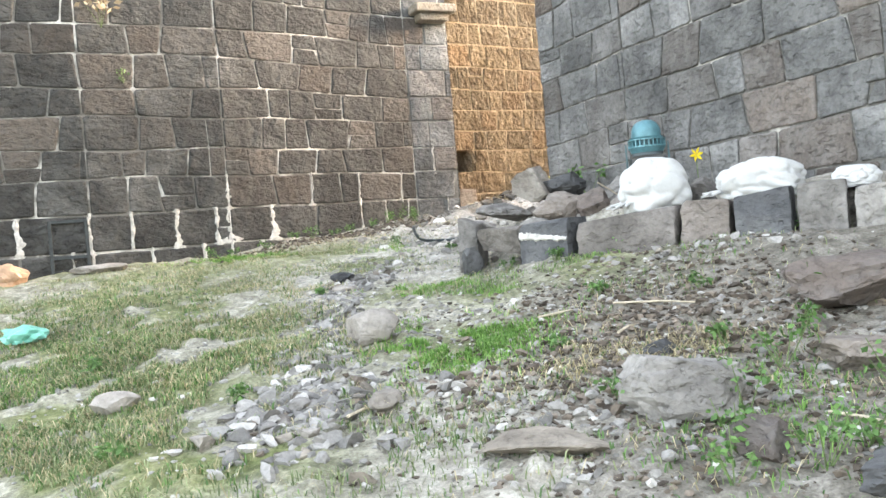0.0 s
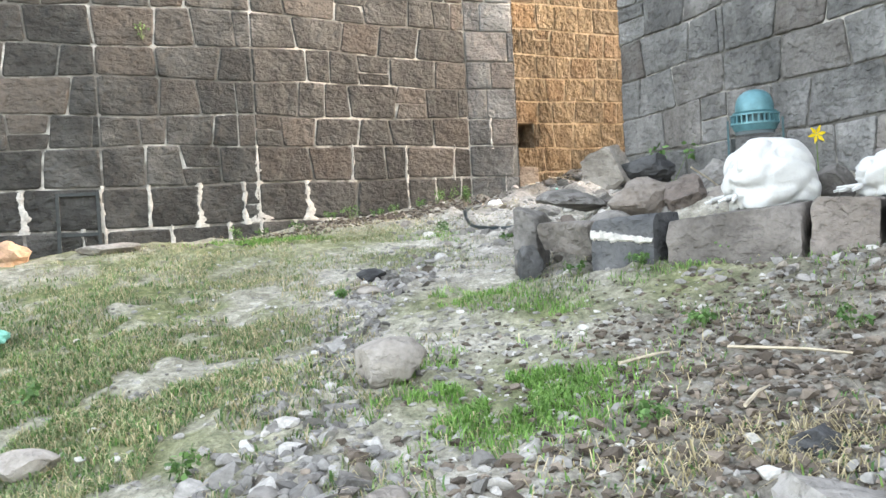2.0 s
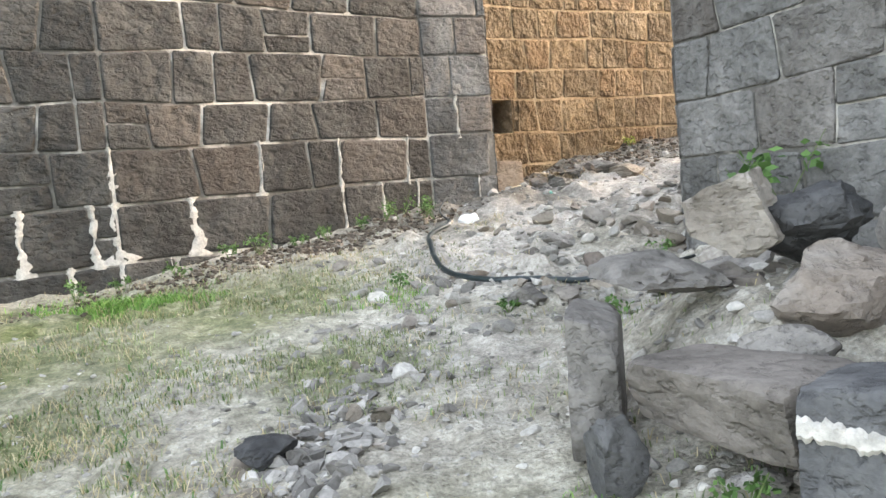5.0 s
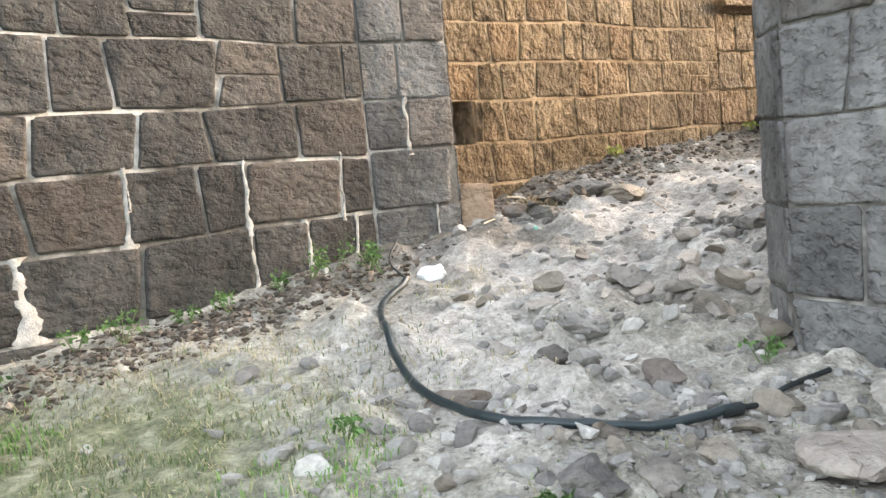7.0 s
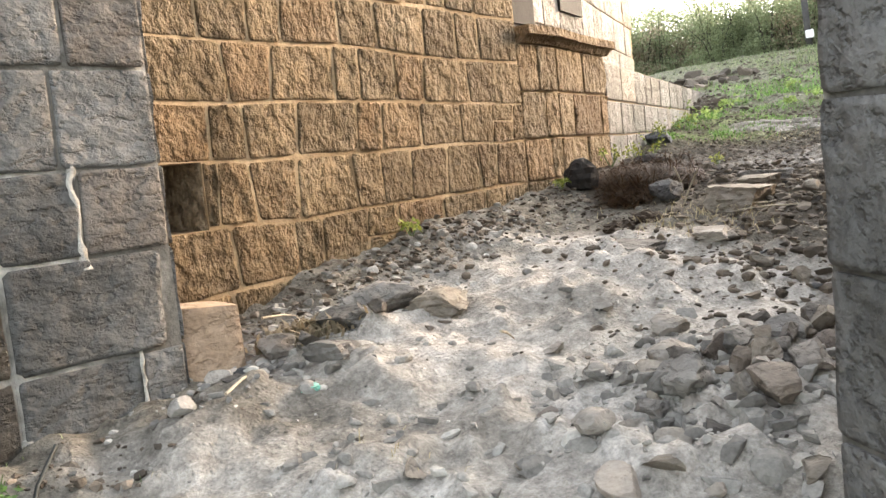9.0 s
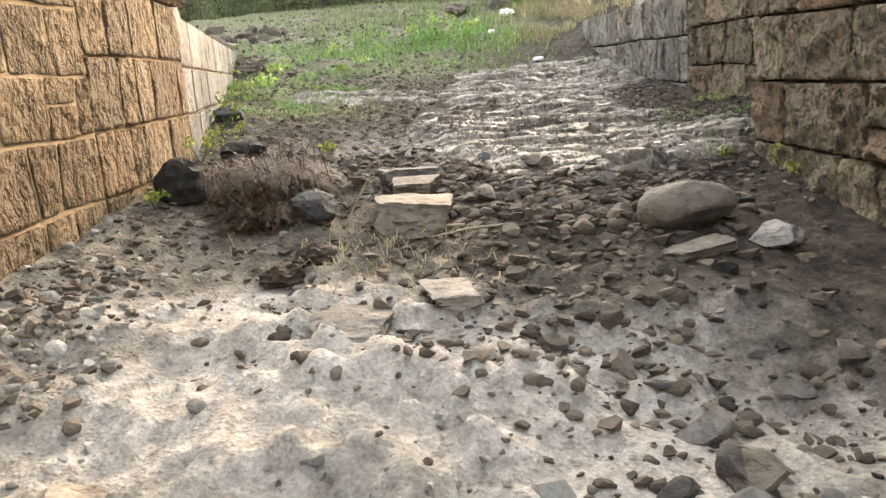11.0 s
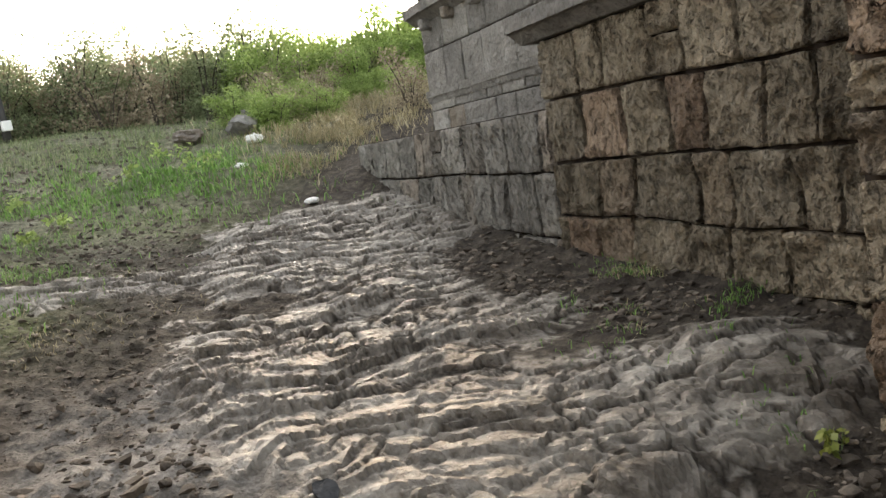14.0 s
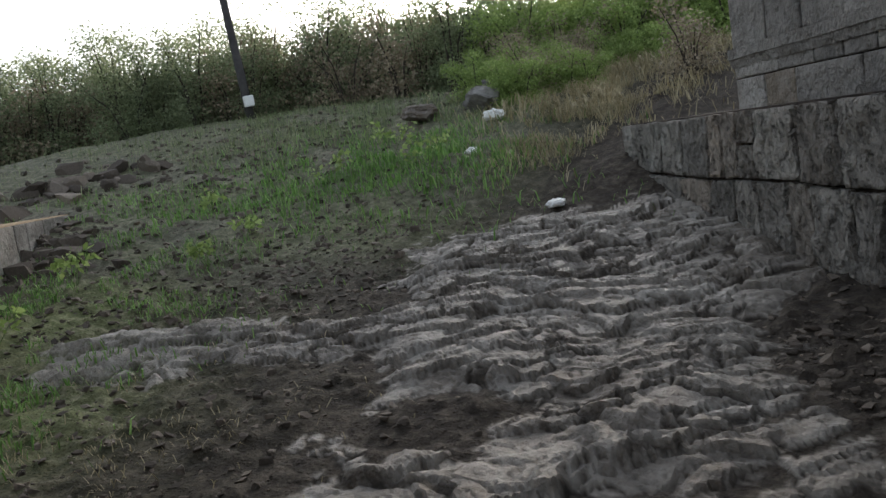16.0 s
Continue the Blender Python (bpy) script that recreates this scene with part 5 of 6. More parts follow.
blades("grass_hill", "tall dry grass on the slope", STRAW, [(18.4, 20.3, 1.0, 0.7, 5000, 0.1, 0.45), (20.6, 21.2, 1.2, 1.0, 5000, 0.1, 0.5), (16.4, 20.2, 0.6, 0.35, 1800, 0.06, 0.25), (22.0, 19.0, 1.2, 1.2, 4000, 0.1, 0.5)], 15, 0.5)


def leaf_cloud(bm_list, rng, center, radii, count, size, droop=0.4):
    for _ in range(count):
        d = Vector([rng.gauss(0, 1) for _ in range(3)]).normalized()
        r = rng.random() ** 0.45
        p = Vector((center[0] + d.x * radii[0] * r, center[1] + d.y * radii[1] * r, center[2] + d.z * radii[2] * r))
        a = Vector((rng.gauss(0, 1), rng.gauss(0, 1), rng.gauss(-droop, 0.6))).normalized()
        b = a.cross(Vector((rng.gauss(0, 1), rng.gauss(0, 1), rng.gauss(0, 1)))).normalized()
        s = size * rng.uniform(0.55, 1.3)
        bm_list.append((p, p + a * s * 0.5 + b * s * 0.3, p + a * s, p + a * s * 0.5 - b * s * 0.3))


def leaves_mesh(name, quads, mat, parent):
    verts = [tuple(v) for q in quads for v in q]
    return link_mesh(name, verts, [(4 * i, 4 * i + 1, 4 * i + 2, 4 * i + 3) for i in range(len(quads))], mat, parent)


def twig(bm, a, b, r0, r1, sides=5):
    a, b = Vector(a), Vector(b)
    d = (b - a).normalized()
    u = d.orthogonal().normalized()
    v = d.cross(u)
    ring = []
    for p, r in ((a, r0), (b, r1)):
        ring.append([bm.verts.new(p + (u * math.cos(6.2832 * i / sides) + v * math.sin(6.2832 * i / sides)) * r) for i in range(sides)])
    for i in range(sides):
        bm.faces.new((ring[0][i], ring[0][(i + 1) % sides], ring[1][(i + 1) % sides], ring[1][i]))
    bm.faces.new(ring[0][::-1])
    bm.faces.new(ring[1])


def shrub(seed, mat, label, h=2.6, w=1.5, leaf=0.08, count=3500):
    rng = random.Random(seed)
    root = tagged(new("shrub"), label, "shrub", "scrub on the hillside")
    bm = bmesh.new()
    quads = []
    for i in range(9):
        a = rng.uniform(0, 6.283)
        tip = Vector((math.cos(a) * w * rng.uniform(0.15, 0.8), math.sin(a) * w * rng.uniform(0.15, 0.8), h * rng.uniform(0.45, 1.0)))
        mid = tip * 0.5 + Vector((0, 0, 0.1 * h))
        twig(bm, (0.1 * math.cos(a), 0.1 * math.sin(a), -0.2), mid, 0.03, 0.02)
        twig(bm, mid, tip, 0.02, 0.006)
        leaf_cloud(quads, rng, tip, (w * 0.34, w * 0.34, h * 0.17), count // 18, leaf)
        leaf_cloud(quads, rng, mid, (w * 0.42, w * 0.42, h * 0.28), count // 18, leaf)
        leaf_cloud(quads, rng, (tip.x * 0.8, tip.y * 0.8, h * 0.16), (w * 0.4, w * 0.4, h * 0.17), count // 18, leaf)
    part("stem", bm, BARK, root)
    leaves_mesh("crown", quads, mat, root)
    return root


kinds = [shrub(201, LEAF_DARK, "dense dark green shrub on the hillside"), shrub(202, LEAF_DARK, "dense dark green shrub on the hillside", 2.2, 1.7), shrub(203, LEAF_BRIGHT, "bright green leafy bush lit from behind", 2.4, 1.5),
         shrub(204, LEAF_DRY, "dry brownish bush with thin leaves", 2.0, 1.5, 0.09, 1600), shrub(205, LEAF_BRIGHT, "bright green leafy bush lit from behind", 1.5, 1.2), shrub(206, LEAF_DARK, "dense dark green shrub on the hillside", 3.0, 1.6)]
rngs = random.Random(77)
SPOTS = []
for i in range(46):     # the scrub line behind the field, from the pole round to the tower
    a = 13 + 52 * (i + rngs.uniform(-0.3, 0.3)) / 45
    for row in range(3):
        r = 19.6 + 2.2 * row + rngs.uniform(-0.8, 0.8) + 4.5 * max(0.0, (a - 24) / 30) ** 0.7
        SPOTS.append((5.5 + r * math.cos(radians(a)), 15.3 + r * math.sin(radians(a)), a))
for i in range(22):
    a = 16 + 13 * rngs.random()
    r = rngs.uniform(14.5, 19)
    SPOTS.append((5.5 + r * math.cos(radians(a)), 15.3 + r * math.sin(radians(a)), -a))
used = set()
for x, y, a in SPOTS:
    green = abs(a) < 30
    k = rngs.choice([2, 2, 4, 0, 2] if green and a > 0 else [4, 4, 3] if a < 0 else [0, 1, 5, 3, 1, 3, 0, 3])
    s = rngs.uniform(0.75, 1.1) * (0.55 if a < 0 else 1.0)
    m = pose(x, y, gz(x, y) - 0.05, 0, 0, rngs.uniform(0, 360))
    ob = kinds[k] if k not in used else copy_thing(kinds[k], m)
    used.add(k)
    ob.matrix_basis = m
    ob.scale = (s, s, s)
for k in range(6):
    if k not in used:
        kinds[k].matrix_basis = pose(27, 27 + k, gz(27, 27 + k))


def weed(x, y, h, seed, mat=None, leaf=0.036, count=65, label="small green leafy weed in the stony soil", z=None):
    rng = random.Random(seed)
    root = tagged(new("weed"), label, "plant", "weeds")
    root.location = (x, y, gz(x, y) if z is None else z)
    bm = bmesh.new()
    quads = []
    for i in range(5):
        a = rng.uniform(0, 6.283)
        tip = Vector((math.cos(a) * h * 0.5, math.sin(a) * h * 0.5, h * rng.uniform(0.5, 1)))
        twig(bm, (0, 0, -0.02), tip, 0.004, 0.002, 4)
        leaf_cloud(quads, rng, tip * 0.75, (h * 0.28, h * 0.28, h * 0.22), count // 5, leaf)
    part("stem", bm, STEM, root)
    leaves_mesh("foliage", quads, mat or LEAF, root)
    return root


WEEDS = [(1.0, 3.75, 0.16), (1.4, 4.3, 0.14), (1.75, 4.25, 0.2), (1.9, 3.6, 0.24), (0.6, 4.6, 0.12), (1.0, 5.6, 0.12), (1.6, 5.3, 0.14), (1.5, 3.1, 0.2), (1.7, 2.95, 0.2), (0.95, 2.95, 0.2), (-1.6, 3.9, 0.14), (-2.4, 5.6, 0.14), (1.2, 3.5, 0.28), (1.05, 3.2, 0.22), (2.0, 4.6, 0.32), (1.55, 3.95, 0.25), (1.3, 3.0, 0.24), (0.75, 3.75, 0.18), (2.66, 6.2, 0.24), (-1.2, 4.6, 0.14), (0.55, 7.3, 0.14), (1.45, 6.75, 0.16), (0.9, 6.85, 0.12),
         (-3.2, 11.55, 0.2), (-1.9, 12.35, 0.22), (-1.35, 12.85, 0.2), (-0.85, 13.2, 0.22), (-0.45, 13.35, 0.24), (-2.5, 11.95, 0.18), (-0.6, 10.7, 0.16), (1.25, 10.9, 0.16), (0.7, 9.6, 0.14), (-1.1, 7.6, 0.1), (0.1, 10.0, 0.1), (3.1, 5.6, 0.2), (-2.15, 12.3, 0.16), (-1.6, 12.7, 0.14), (-1.05, 13.1, 0.16), (-0.7, 13.42, 0.3), (-2.9, 11.75, 0.14), (-0.35, 13.25, 0.3)]
for i, (x, y, h) in enumerate(WEEDS):
    weed(x, y, h, 300 + i)
for i, (x, y, h) in enumerate([(7.0, 13.85, 0.22), (6.75, 13.7, 0.18), (7.25, 14.3, 0.12), (6.2, 18.6, 0.3), (6.7, 19.0, 0.35), (7.3, 19.75, 0.4), (4.2, 17.1, 0.16), (6.65, 17.7, 0.14), (5.4, 18.0, 0.25), (8.2, 20.6, 0.4), (9.3, 21.5, 0.4), (2.2, 15.95, 0.14)]):
    weed(x, y, h, 340 + i, LEAF_YELLOW, 0.045, 55, "yellow-green weed at the foot of the wall")
for i, (x, y, h) in enumerate([(9.9, 21.7, 0.4), (11.2, 22.6, 0.35), (12.1, 21.9, 0.3), (14.6, 22.3, 0.5), (15.4, 21.5, 0.5), (16.3, 22.6, 0.6), (13.6, 23.4, 0.4), (10.6, 23.2, 0.4), (9.0, 22.0, 0.5), (12.9, 22.2, 0.3)]):
    weed(x, y, h, 370 + i, LEAF_BRIGHT, 0.08, 60, "bright green low weed in the field")
weed(1.78, 10.0, 0.5, 390, LEAF, 0.10, 60, "leafy green sprig growing against the bastion wall", 1.86)
weed(-4.13, 11.42, 0.2, 391, LEAF, 0.05, 24, "small weed rooted in the bastion wall", 4.0)
weed(-4.33, 11.33, 0.5, 392, LEAF_DRY, 0.1, 60, "dry grass tuft hanging from the bastion wall", 4.75)

blades("leaf_litter", "dry curled tan leaves heaped beside the squared stone", LEAF_DRY, [(0.92, 14.52, 0.13, 0.07, 260, 0.05, 0.14), (1.1, 14.62, 0.12, 0.06, 120, 0.05, 0.12)], 17, 0.3, "leaves", 7.0)

# ---- things by the gate ----
SACK_MAT = plain_mat("white_woven_plastic", (0.52, 0.52, 0.505), 0.55, 0.08, 14, 0.5)
TEAL = plain_mat("teal_paint", (0.10, 0.22, 0.25), 0.4, 0.2, 12, 0.1, 0.2)
TEAL_DARK = plain_mat("dark_teal_rim", (0.035, 0.075, 0.085), 0.45, 0.25, 12, 0.1, 0.2)
IRON = plain_mat("dark_painted_iron", (0.03, 0.035, 0.035), 0.6, 0.4, 20, 0.3, 0.4)
HOSE_MAT = plain_mat("black_polythene", (0.022, 0.032, 0.035), 0.35, 0.3, 15, 0.1)
YELLOW = leaf_mat("yellow_petal", (0.75, 0.55, 0.01), (0.9, 0.75, 0.03), 0.3)
WHITE = plain_mat("white_plastic", (0.8, 0.8, 0.77), 0.5, 0.1, 10, 0.3)
GREEN_BAG = plain_mat("green_plastic_film", (0.16, 0.42, 0.33), 0.35, 0.25, 9, 0.5)
ORANGE = plain_mat("weathered_clay", (0.42, 0.27, 0.17), 0.8, 0.35, 10, 0.6)
# char colour; also painted as shade on the far tower openings
BLACK = plain_mat("char_and_shade_black", (0.016, 0.013, 0.011), 0.85, 0.5, 12, 0.6)
DUNG = plain_mat("dark_clod", (0.045, 0.032, 0.022), 0.95, 0.5, 20, 0.9)
POLE_MAT = plain_mat("dark_weathered_pole", (0.045, 0.042, 0.04), 0.8, 0.35, 6, 0.4)


def sack(x, y, z, a, b, c, turn, seed, label):
    bm = bmesh.new()
    bmesh.ops.create_icosphere(bm, subdivisions=5, radius=1.0)
    off = Vector((seed * 3.1, seed, 0))
    for v in bm.verts:
        p = v.co.copy()
        k = (abs(p.x) ** 2.6 + abs(p.y) ** 2.6 + abs(p.z) ** 2.6) ** (-1 / 2.6)
        p *= k
        p.z = max(p.z, -0.55)
        fold = noise.fractal(Vector((p.x * 0.9, p.y * 1.3, p.z * 1.4)) + off, 1.3, 2.0, 2)
        crease = 1 - abs(noise.noise(Vector((p.x * 1.7 + p.z, p.y * 2.3, p.z * 2.2)) + off * 2)) * 2
        gather = math.sin(7 * math.atan2(p.z, p.y) + 4 * noise.noise(p * 1.2 + off))
        p *= 1 + 0.15 * fold - 0.13 * max(0.0, crease) ** 4 + 0.03 * gather * abs(p.x)
        p.z += 0.16 * noise.noise(Vector((p.x * 1.3, p.y * 1.3, 0)) + off) - 0.12 * abs(p.x) ** 3
        v.co = Vector((p.x * a / 2, p.y * b / 2, (p.z + 0.55) * c / 1.55))
    root = tagged(part("sack", bm, SACK_MAT, None, "", True), label, "sack", "white sacks")
    root.matrix_world = pose(x, y, z, 0, 0, turn)
    bm = bmesh.new()        # gathered mouth of the sack
    for i in range(9):
        twig(bm, (-a * 0.47, (i - 4) * 0.02, c * 0.18), (-a * 0.56 - 0.03 * (i % 3), (i - 4) * 0.035, c * 0.10 + 0.02 * (i % 2)), 0.018, 0.01)
    part("mouth", bm, SACK_MAT, root)
    return root


sack(1.83, 7.12, 1.56, 0.60, 0.45, 0.43, 10, 1, "bulging white woven sack lying on loose stones")
sack(2.58, 6.78, 1.60, 0.68, 0.42, 0.31, -12, 2, "slumped white woven sack lying on loose stones")
sack(3.15, 6.35, 1.6, 0.34, 0.3, 0.16, 0, 3, "small white woven sack end behind the stones")


def cyl(bm, r0, r1, z0, z1, sides=28, cx=0.0, cy=0.0, cap=True):
    lo = [bm.verts.new((cx + r0 * math.cos(6.2832 * i / sides), cy + r0 * math.sin(6.2832 * i / sides), z0)) for i in range(sides)]
    hi = [bm.verts.new((cx + r1 * math.cos(6.2832 * i / sides), cy + r1 * math.sin(6.2832 * i / sides), z1)) for i in range(sides)]
    for i in range(sides):
        bm.faces.new((lo[i], lo[(i + 1) % sides], hi[(i + 1) % sides], hi[i]))
    if cap:
        bm.faces.new(lo[::-1])
        bm.faces.new(hi)


def boxed(bm, x0, x1, y0, y1, z0, z1):
    m = Matrix.Translation(((x0 + x1) / 2, (y0 + y1) / 2, (z0 + z1) / 2)) @ Matrix.Diagonal((x1 - x0, y1 - y0, z1 - z0, 1))
    return bmesh.ops.create_cube(bm, size=1.0, matrix=m)


def floodlight():
    root = tagged(new("floodlight"), "round teal floodlight on a dark iron stand behind the sacks", "floodlight")
    root.matrix_world = pose(2.06, 8.2, 1.48, 0, 0, -14)
    bm = bmesh.new()        # domed housing: a lathe profile
    prof = [(0.142, 0.80), (0.143, 0.86), (0.132, 0.91), (0.108, 0.95), (0.07, 0.976), (0.03, 0.986), (0.0, 0.987)]
    for (r0, z0), (r1, z1) in zip(prof, prof[1:]):
        cyl(bm, max(r0, 1e-4), max(r1, 1e-4), z0, z1, 36, cap=False)
    bmesh.ops.remove_doubles(bm, verts=bm.verts, dist=0.0005)
    part("housing", bm, TEAL, root, "teal painted dome", True)
    for name, r0, r1, z0, z1 in (("collar", 0.150, 0.165, 0.795, 0.815), ("collar", 0.182, 0.182, 0.785, 0.797), ("collar", 0.180, 0.180, 0.715, 0.730)):
        bm = bmesh.new()
        cyl(bm, r0, r1, z0, z1, 36)
        part(name, bm, TEAL, root)
    for i in range(26):
        bm = bmesh.new()
        boxed(bm, 0.155, 0.179, -0.006, 0.006, 0.725, 0.79)
        bmesh.ops.rotate(bm, verts=bm.verts, matrix=Matrix.Rotation(6.2832 * i / 26, 3, "Z"))
        part("fin", bm, TEAL, root)
    bm = bmesh.new()
    cyl(bm, 0.15, 0.15, 0.66, 0.80, 36)
    part("reflector", bm, TEAL_DARK, root, "dark core behind the fins")
    bm = bmesh.new()
    cyl(bm, 0.150, 0.176, 0.668, 0.716, 36)
    part("bezel", bm, TEAL, root)
    bm = bmesh.new()
    cyl(bm, 0.146, 0.150, 0.64, 0.662, 36)
    part("lens", bm, plain_mat("smoky_lens", (0.12, 0.14, 0.15), 0.15, 0.1, 5, 0.0), root, "smoky glass lens")
    for s in (-1, 1):
        bm = bmesh.new()
        boxed(bm, s * 0.2 - 0.008, s * 0.2 + 0.008, -0.02, 0.02, 0.45, 0.76)
        part("bracket", bm, TEAL_DARK, root)
        bm = bmesh.new()
        boxed(bm, s * 0.165 - 0.016, s * 0.165 + 0.016, -0.016, 0.016, -0.1, 0.62)
        bevel(bm, 0.003, 1)
        part("leg", bm, IRON, root)
    for z in (0.18, 0.46):
        bm = bmesh.new()
        boxed(bm, -0.2, 0.2, -0.014, 0.014, z - 0.016, z + 0.016)
        part("crossbar", bm, IRON, root)
    return root


floodlight()


def flower():
    root = tagged(new("flower"), "yellow star-shaped flower on a thin stem by the bastion wall", "flower")
    root.location = (2.62, 8.45, 1.55)
    bm = bmesh.new()
    twig(bm, (0, 0, -0.1), (-0.02, -0.02, 0.55), 0.006, 0.004)
    part("stem", bm, STEM, root)
    for i in range(6):
        bm = bmesh.new()
        a = 6.2832 * i / 6 + 0.2
        d, u = Vector((math.cos(a), -0.25, math.sin(a))), Vector((-math.sin(a), 0, math.cos(a)))
        c = Vector((-0.02, -0.03, 0.56))
        q = [c, c + d * 0.035 + u * 0.016, c + d * 0.08, c + d * 0.035 - u * 0.016]
        bm.faces.new([bm.verts.new(v) for v in q])
        part("petal", bm, YELLOW, root)
    quads = []
    leaf_cloud(quads, random.Random(5), (0, 0, 0.15), (0.12, 0.12, 0.14), 16, 0.09)
    leaves_mesh("foliage", quads, LEAF, root)


flower()


def tube(name, label, pts, r, mat, category):
    cu = bpy.data.curves.new(name, "CURVE")
    cu.dimensions, cu.bevel_depth, cu.bevel_resolution, cu.resolution_u = "3D", r, 3, 3
    sp = cu.splines.new("BEZIER")
    sp.bezier_points.add(len(pts) - 1)
    for b, p in zip(sp.bezier_points, pts):
        b.co, b.handle_left_type, b.handle_right_type = p, "AUTO", "AUTO"
    tmp = bpy.data.objects.new(name, cu)
    me = bpy.data.meshes.new_from_object(tmp)
    bpy.data.objects.remove(tmp)
    me.name = name
    me.materials.clear()
    me.materials.append(mat)
    return tagged(new(name, me), label, category) if category else new(name, me)


HOSE = [(-0.21, 12.98), (-0.37, 12.55), (-0.40, 12.1), (-0.32, 11.38), (-0.08, 10.82), (0.24, 10.54), (0.57, 10.45), (0.91, 10.47)]
dense = []
for i in range(len(HOSE) - 1):
    for k in range(6):
        p0, p1, p2, p3 = (Vector(HOSE[min(max(j, 0), len(HOSE) - 1)]) for j in (i - 1, i, i + 1, i + 2))
        u = k / 6
        dense.append(tuple(0.5 * ((2 * p1) + (p2 - p0) * u + (2 * p0 - 5 * p1 + 4 * p2 - p3) * u * u + (3 * p1 - p0 - 3 * p2 + p3) * u ** 3)))
dense.append(HOSE[-1])
lift = [max(gz(x + i, y + j) for i in (-0.04, 0, 0.04) for j in (-0.04, 0, 0.04)) for x, y in dense]
lifted = [max(sum(lift[max(0, i - 3):i + 4]) / len(lift[max(0, i - 3):i + 4]), lift[i] - 0.01) + 0.014 for i in range(len(lift))]
hose = tube("hose", "black plastic hose curled on the dusty ground", [(x, y, z) for (x, y), z in zip(dense, lifted)], 0.021, HOSE_MAT, "hose")
thin = tube("inner_pipe", "", [(x, y, gz(x, y) + 0.03) for x, y in ((0.89, 10.468), (1.02, 10.5), (1.18, 10.59), (1.42, 10.66))], 0.012, IRON, "")
thin.parent = hose
bm = bmesh.new()
a, b = Vector((0.86, 10.466, gz(0.86, 10.466) + 0.03)), Vector((0.95, 10.48, gz(0.95, 10.48) + 0.032))
twig(bm, a, b, 0.026, 0.026, 14)
part("coupling", bm, IRON, hose)
tube("cable", "thin dark cable running up from the hose end", [(-0.22, 13.0, gz(-0.22, 13.0) + 0.03), (-0.3, 13.3, gz(-0.3, 13.3) + 0.06), (-0.22, 13.6, gz(-0.22, 13.6) + 0.1)], 0.008, IRON, "cable")


def crumple(name, label, category, x, y, size, seed, mat, rough=0.32, sink=0.1):
    bm = bmesh.new()
    bmesh.ops.create_icosphere(bm, subdivisions=3, radius=1.0)
    off = Vector((seed * 2.1, seed * 5.3, seed))
    for v in bm.verts:
        p = v.co * (1 + rough * noise.fractal(v.co * 2.4 + off, 0.9, 2.1, 3))
        v.co = Vector((p.x * size[0] / 2, p.y * size[1] / 2, max(p.z, -0.6) * size[2] / 2))
    lo = min(v.co.z for v in bm.verts)
    for v in bm.verts:
        v.co.z -= lo
    ob = part(name, bm, mat)
    ob.location = (x, y, gz(x, y) - sink * size[2])
    return tagged(ob, label, category)


crumple("plastic_bag", "crumpled white plastic bag at the foot of the pier", "litter", -0.02, 13.15, (0.2, 0.17, 0.15), 3, WHITE)
crumple("green_bag", "crumpled green plastic bag in the grass", "litter", -3.5, 6.95, (0.34, 0.28, 0.18), 4, GREEN_BAG)
crumple("clay_lump", "pale orange weathered clay lump by the bastion wall", "stone", -5.4, 10.35, (0.55, 0.4, 0.36), 5, ORANGE)
crumple("clod", "dark clod of dung on the dusty ground", "clod", 3.9, 15.75, (0.28, 0.22, 0.12), 6, DUNG, 0.5)
crumple("clod", "dark clod of dung on the dusty ground", "clod", 4.18, 15.78, (0.26, 0.2, 0.15), 7, DUNG, 0.5)
crumple("litter", "white plastic litter in the field weeds", "litter", 17.7, 21.75, (0.4, 0.3, 0.2), 8, WHITE)
crumple("litter", "white plastic litter in the field weeds", "litter", 16.0, 21.2, (0.22, 0.2, 0.12), 9, WHITE)
crumple("litter", "pale paper scrap on the bedrock edge", "litter", 14.4, 19.4, (0.3, 0.16, 0.1), 10, WHITE)
crumple("litter", "green plastic scrap in the rubble", "litter", 0.85, 13.9, (0.1, 0.08, 0.05), 12, GREEN_BAG)


def iron_frame():
    root = tagged(new("iron_frame"), "small black iron frame leaning on the bastion wall", "frame")
    root.matrix_world = pose(-4.85, 10.98, gz(-4.85, 10.98) - 0.03, -9, 0, 25)
    for s in (-1, 1):
        bm = bmesh.new()
        boxed(bm, s * 0.22 - 0.022, s * 0.22 + 0.022, -0.018, 0.018, 0, 0.72)
        bevel(bm, 0.004, 1)
        part("upright", bm, IRON, root)
    for z in (0.22, 0.70):
        bm = bmesh.new()
        boxed(bm, -0.22, 0.22, -0.015, 0.015, z - 0.02, z + 0.02)
        part("crossbar", bm, IRON, root)


iron_frame()

# stone bracket jutting from the pier
bm = bmesh.new()
boxed(bm, -0.36, 0.36, -0.3, 0.25, 0.0, 0.14)
boxed(bm, -0.26, 0.26, -0.2, 0.25, -0.12, 0.002)
bevel(bm, 0.025, 2)
ob = tagged(part("trim_bracket", bm, ASHLAR), "worn stone bracket jutting from the gate pier", "bracket", kind="structure")
ob.matrix_world = pose(0.1, 14.12, 5.28, 0, 0, 25)

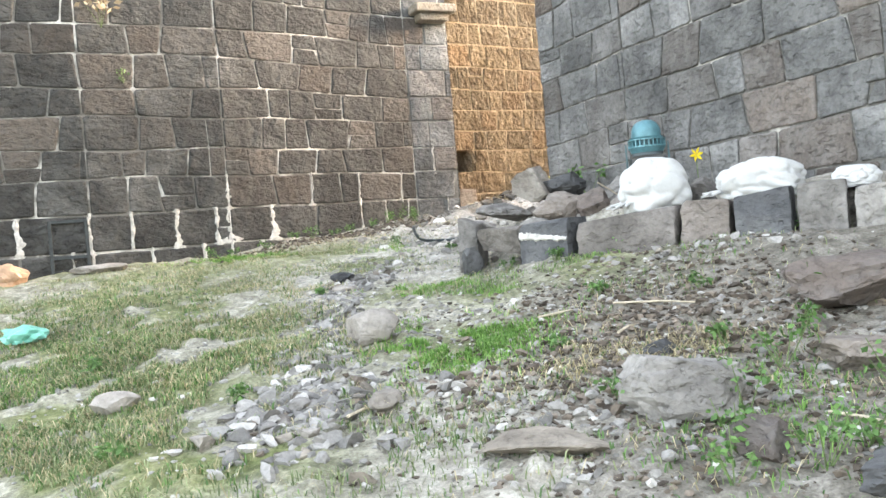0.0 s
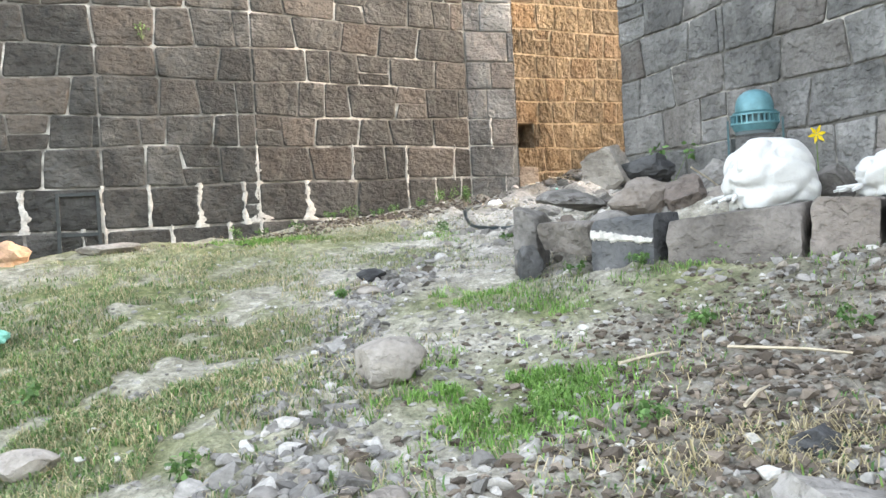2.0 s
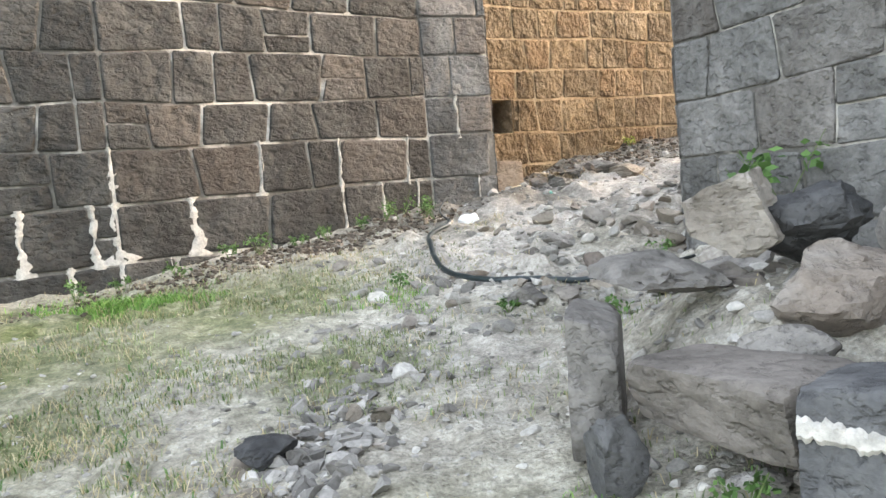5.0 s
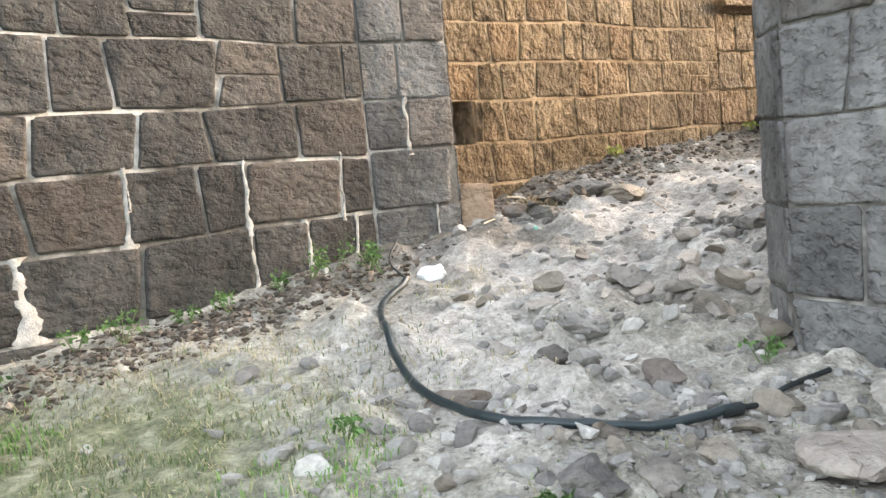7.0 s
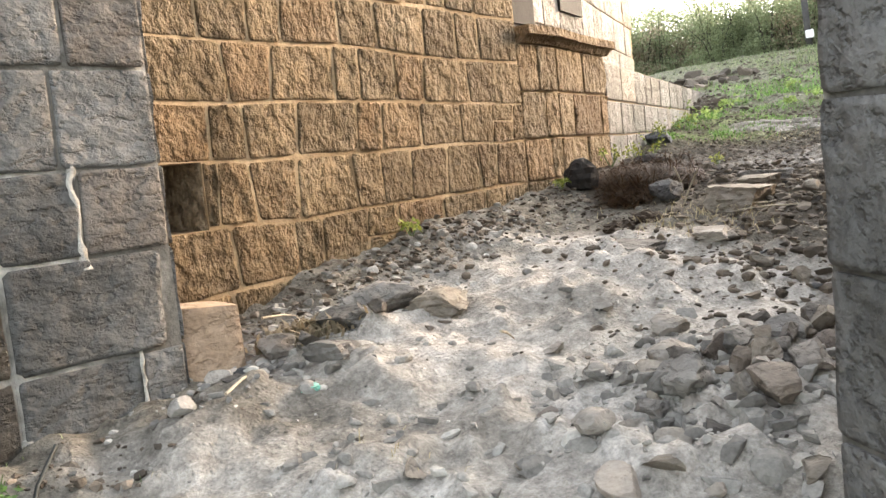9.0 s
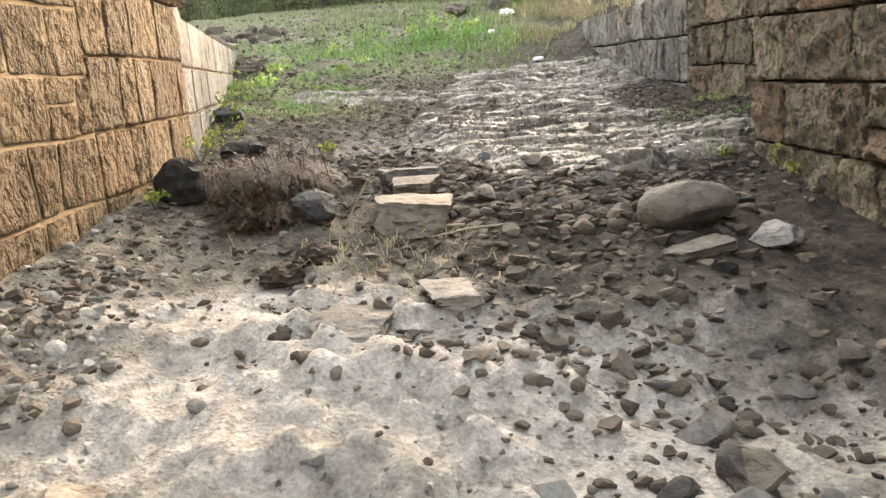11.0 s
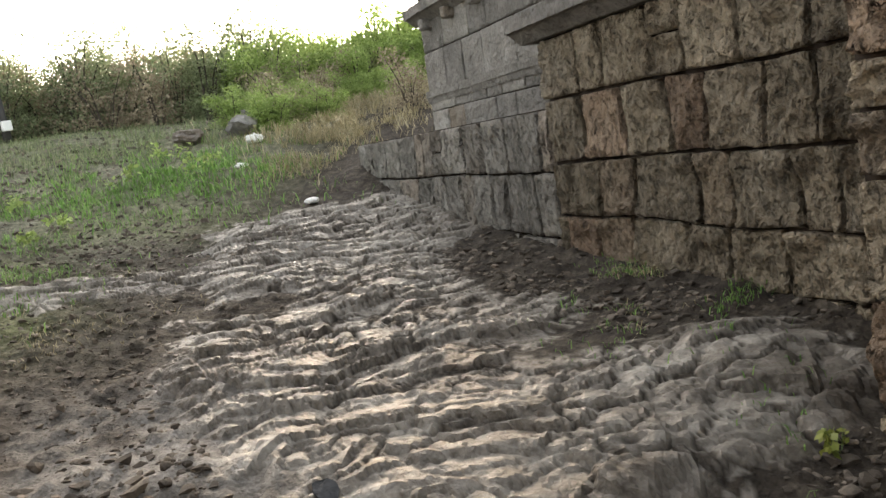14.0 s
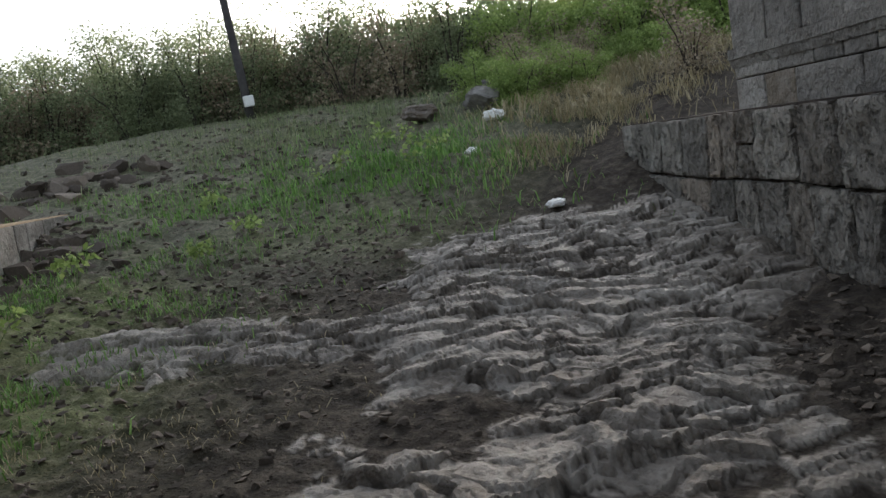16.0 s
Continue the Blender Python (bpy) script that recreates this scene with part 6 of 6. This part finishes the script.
# small brackets under the tower cornice
tl = Line([(14.12, 17.51), (11.0, 15.33)])
for i in range(5):
    p, t = tl.at(0.35 + 0.75 * i)
    bm = bmesh.new()
    boxed(bm, -0.06, 0.06, -0.02, 0.13, -0.1, 0.03)
    bevel(bm, 0.02, 1)
    ob = part("trim_tower_bracket", bm, ASHLAR)
    ob.matrix_world = Matrix.Translation((p.x, p.y, 5.3)) @ Matrix.Rotation(math.atan2(-t.y, -t.x), 4, "Z")
    tagged(ob, "small stone bracket under the tower cornice", "bracket", kind="structure")

# openings of the far tower: black plates on the face paint their inner shade
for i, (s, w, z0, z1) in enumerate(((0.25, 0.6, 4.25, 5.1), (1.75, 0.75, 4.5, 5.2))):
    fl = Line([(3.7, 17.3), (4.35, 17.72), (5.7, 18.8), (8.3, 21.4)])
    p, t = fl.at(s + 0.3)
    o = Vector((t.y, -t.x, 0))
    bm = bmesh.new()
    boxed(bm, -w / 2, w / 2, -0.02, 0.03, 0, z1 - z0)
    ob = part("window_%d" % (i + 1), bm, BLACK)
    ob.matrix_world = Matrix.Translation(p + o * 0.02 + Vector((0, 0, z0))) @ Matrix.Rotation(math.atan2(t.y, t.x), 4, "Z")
    tagged(ob, "black plate standing for the shade in a square opening of the far tower", "opening", kind="structure")


crumple("charred_stump", "charred black stump standing against the passage wall", "stump", 4.5, 17.2, (0.34, 0.3, 0.38), 21, BLACK, 0.22)
crumple("charred_log", "short charred log end lying by the wall", "stump", 6.2, 18.35, (0.5, 0.22, 0.2), 22, BLACK, 0.3)


def straw_heap(x, y, rx, ry, h, seed):
    root = tagged(new("straw_heap"), "brown straw heap lying beside the squared stones", "straw")
    root.location = (x, y, gz(x, y) - 0.05)
    root.rotation_euler = (0, 0, radians(35))
    rng = random.Random(seed)
    bm = bmesh.new()
    bmesh.ops.create_icosphere(bm, subdivisions=3, radius=1.0)
    for v in bm.verts:
        k = 1 + 0.25 * noise.fractal(v.co * 2 + Vector((seed, 0, 0)), 1, 2, 3)
        v.co = Vector((v.co.x * rx * k * 0.93, v.co.y * ry * k * 0.93, v.co.z * h * k * 0.9))
    part("core", bm, DUNG, root, "dark matted core")
    verts, faces = [], []
    for i in range(2600):
        a, r = rng.uniform(0, 6.283), rng.random() ** 0.5
        u, v = math.cos(a) * r, math.sin(a) * r
        p = Vector((u * rx, v * ry, h * math.sqrt(max(0.0, 1 - r * r)) * rng.uniform(0.85, 1.06) + 0.01))
        d = Vector((rng.gauss(0.8, 0.6), rng.gauss(0, 0.7), rng.gauss(-0.1 * u, 0.25))).normalized() * rng.uniform(0.06, 0.26)
        w = d.cross(Vector((0, 0, 1))).normalized() * rng.uniform(0.0016, 0.0035)
        bow = Vector((0, 0, rng.uniform(0, 0.03)))
        k = len(verts)
        verts += [tuple(p - d - w), tuple(p - d + w), tuple(p + w + bow), tuple(p - w + bow), tuple(p + d - bow)]
        faces += [(k, k + 1, k + 2, k + 3), (k + 3, k + 2, k + 4)]
    link_mesh("straw", verts, faces, BROWN_STRAW, root)


straw_heap(5.35, 17.3, 0.85, 0.55, 0.2, 3)
straw_heap(4.75, 16.75, 0.4, 0.3, 0.14, 4)


def sticks(name, label, spots, mat):
    for i, (x, y, l, turn, tip) in enumerate(spots):
        bm = bmesh.new()
        k = noise.noise(Vector((x, y, 0))) * 0.03
        twig(bm, (-l / 2, 0, 0), (0, k, 0.012), 0.008, 0.007)
        twig(bm, (0, k, 0.012), (l / 2, 0, 0), 0.007, 0.004)
        ob = tagged(part(name, bm, mat), label, "stick", "dry sticks")
        ob.matrix_world = Matrix.Translation((x, y, gz(x, y) + 0.015 + abs(math.sin(radians(tip))) * l / 2)) @ pose(0, 0, 0, 0, tip, turn)


STICK = plain_mat("bleached_stick", (0.46, 0.40, 0.30), 0.85, 0.3, 20, 0.4)
sticks("stick", "bleached dry stick lying on the ground", [(0.75, 5.3, 0.5, 35, 0), (1.3, 5.1, 0.6, -20, 3), (1.0, 4.7, 0.4, 60, 0), (1.6, 3.3, 0.3, -50, 6), (-0.45, 4.1, 0.35, 70, 4), (0.95, 14.85, 0.35, 40, 10), (0.55, 13.9, 0.4, 60, 0), (4.75, 15.9, 0.4, 90, 55), (4.9, 15.5, 0.5, 110, 5),
       (5.2, 16.6, 0.3, 20, 60), (1.9, 13.9, 0.3, 50, 20), (5.0, 15.25, 0.5, 150, 0), (1.7, 8.2, 0.5, 40, 25)], STICK)


def pole():
    root = tagged(new("utility_pole"), "dark utility pole with a small white box near its foot", "pole")
    root.matrix_world = pose(20.9, 29.7, gz(20.9, 29.7) - 0.2, 0, -3.5, -30)
    bm = bmesh.new()
    for k in range(6):
        z0, z1 = 1.5 * k, 1.5 * k + 1.5
        cyl(bm, 0.1 - 0.006 * k, 0.094 - 0.006 * k, z0, z1, 14, cap=k in (0, 5))
    bmesh.ops.remove_doubles(bm, verts=bm.verts, dist=0.002)
    part("post", bm, POLE_MAT, root, "", True)
    bm = bmesh.new()
    boxed(bm, -0.11, 0.11, -0.22, -0.09, 0.5, 0.74)
    bevel(bm, 0.015, 1)
    box = part("meter_box", bm, WHITE, root, "white painted box")
    for z in (0.54, 0.68):
        bm = bmesh.new()
        cyl(bm, 0.107, 0.107, z, z + 0.03, 14)
        part("strap", bm, IRON, root)


pole()
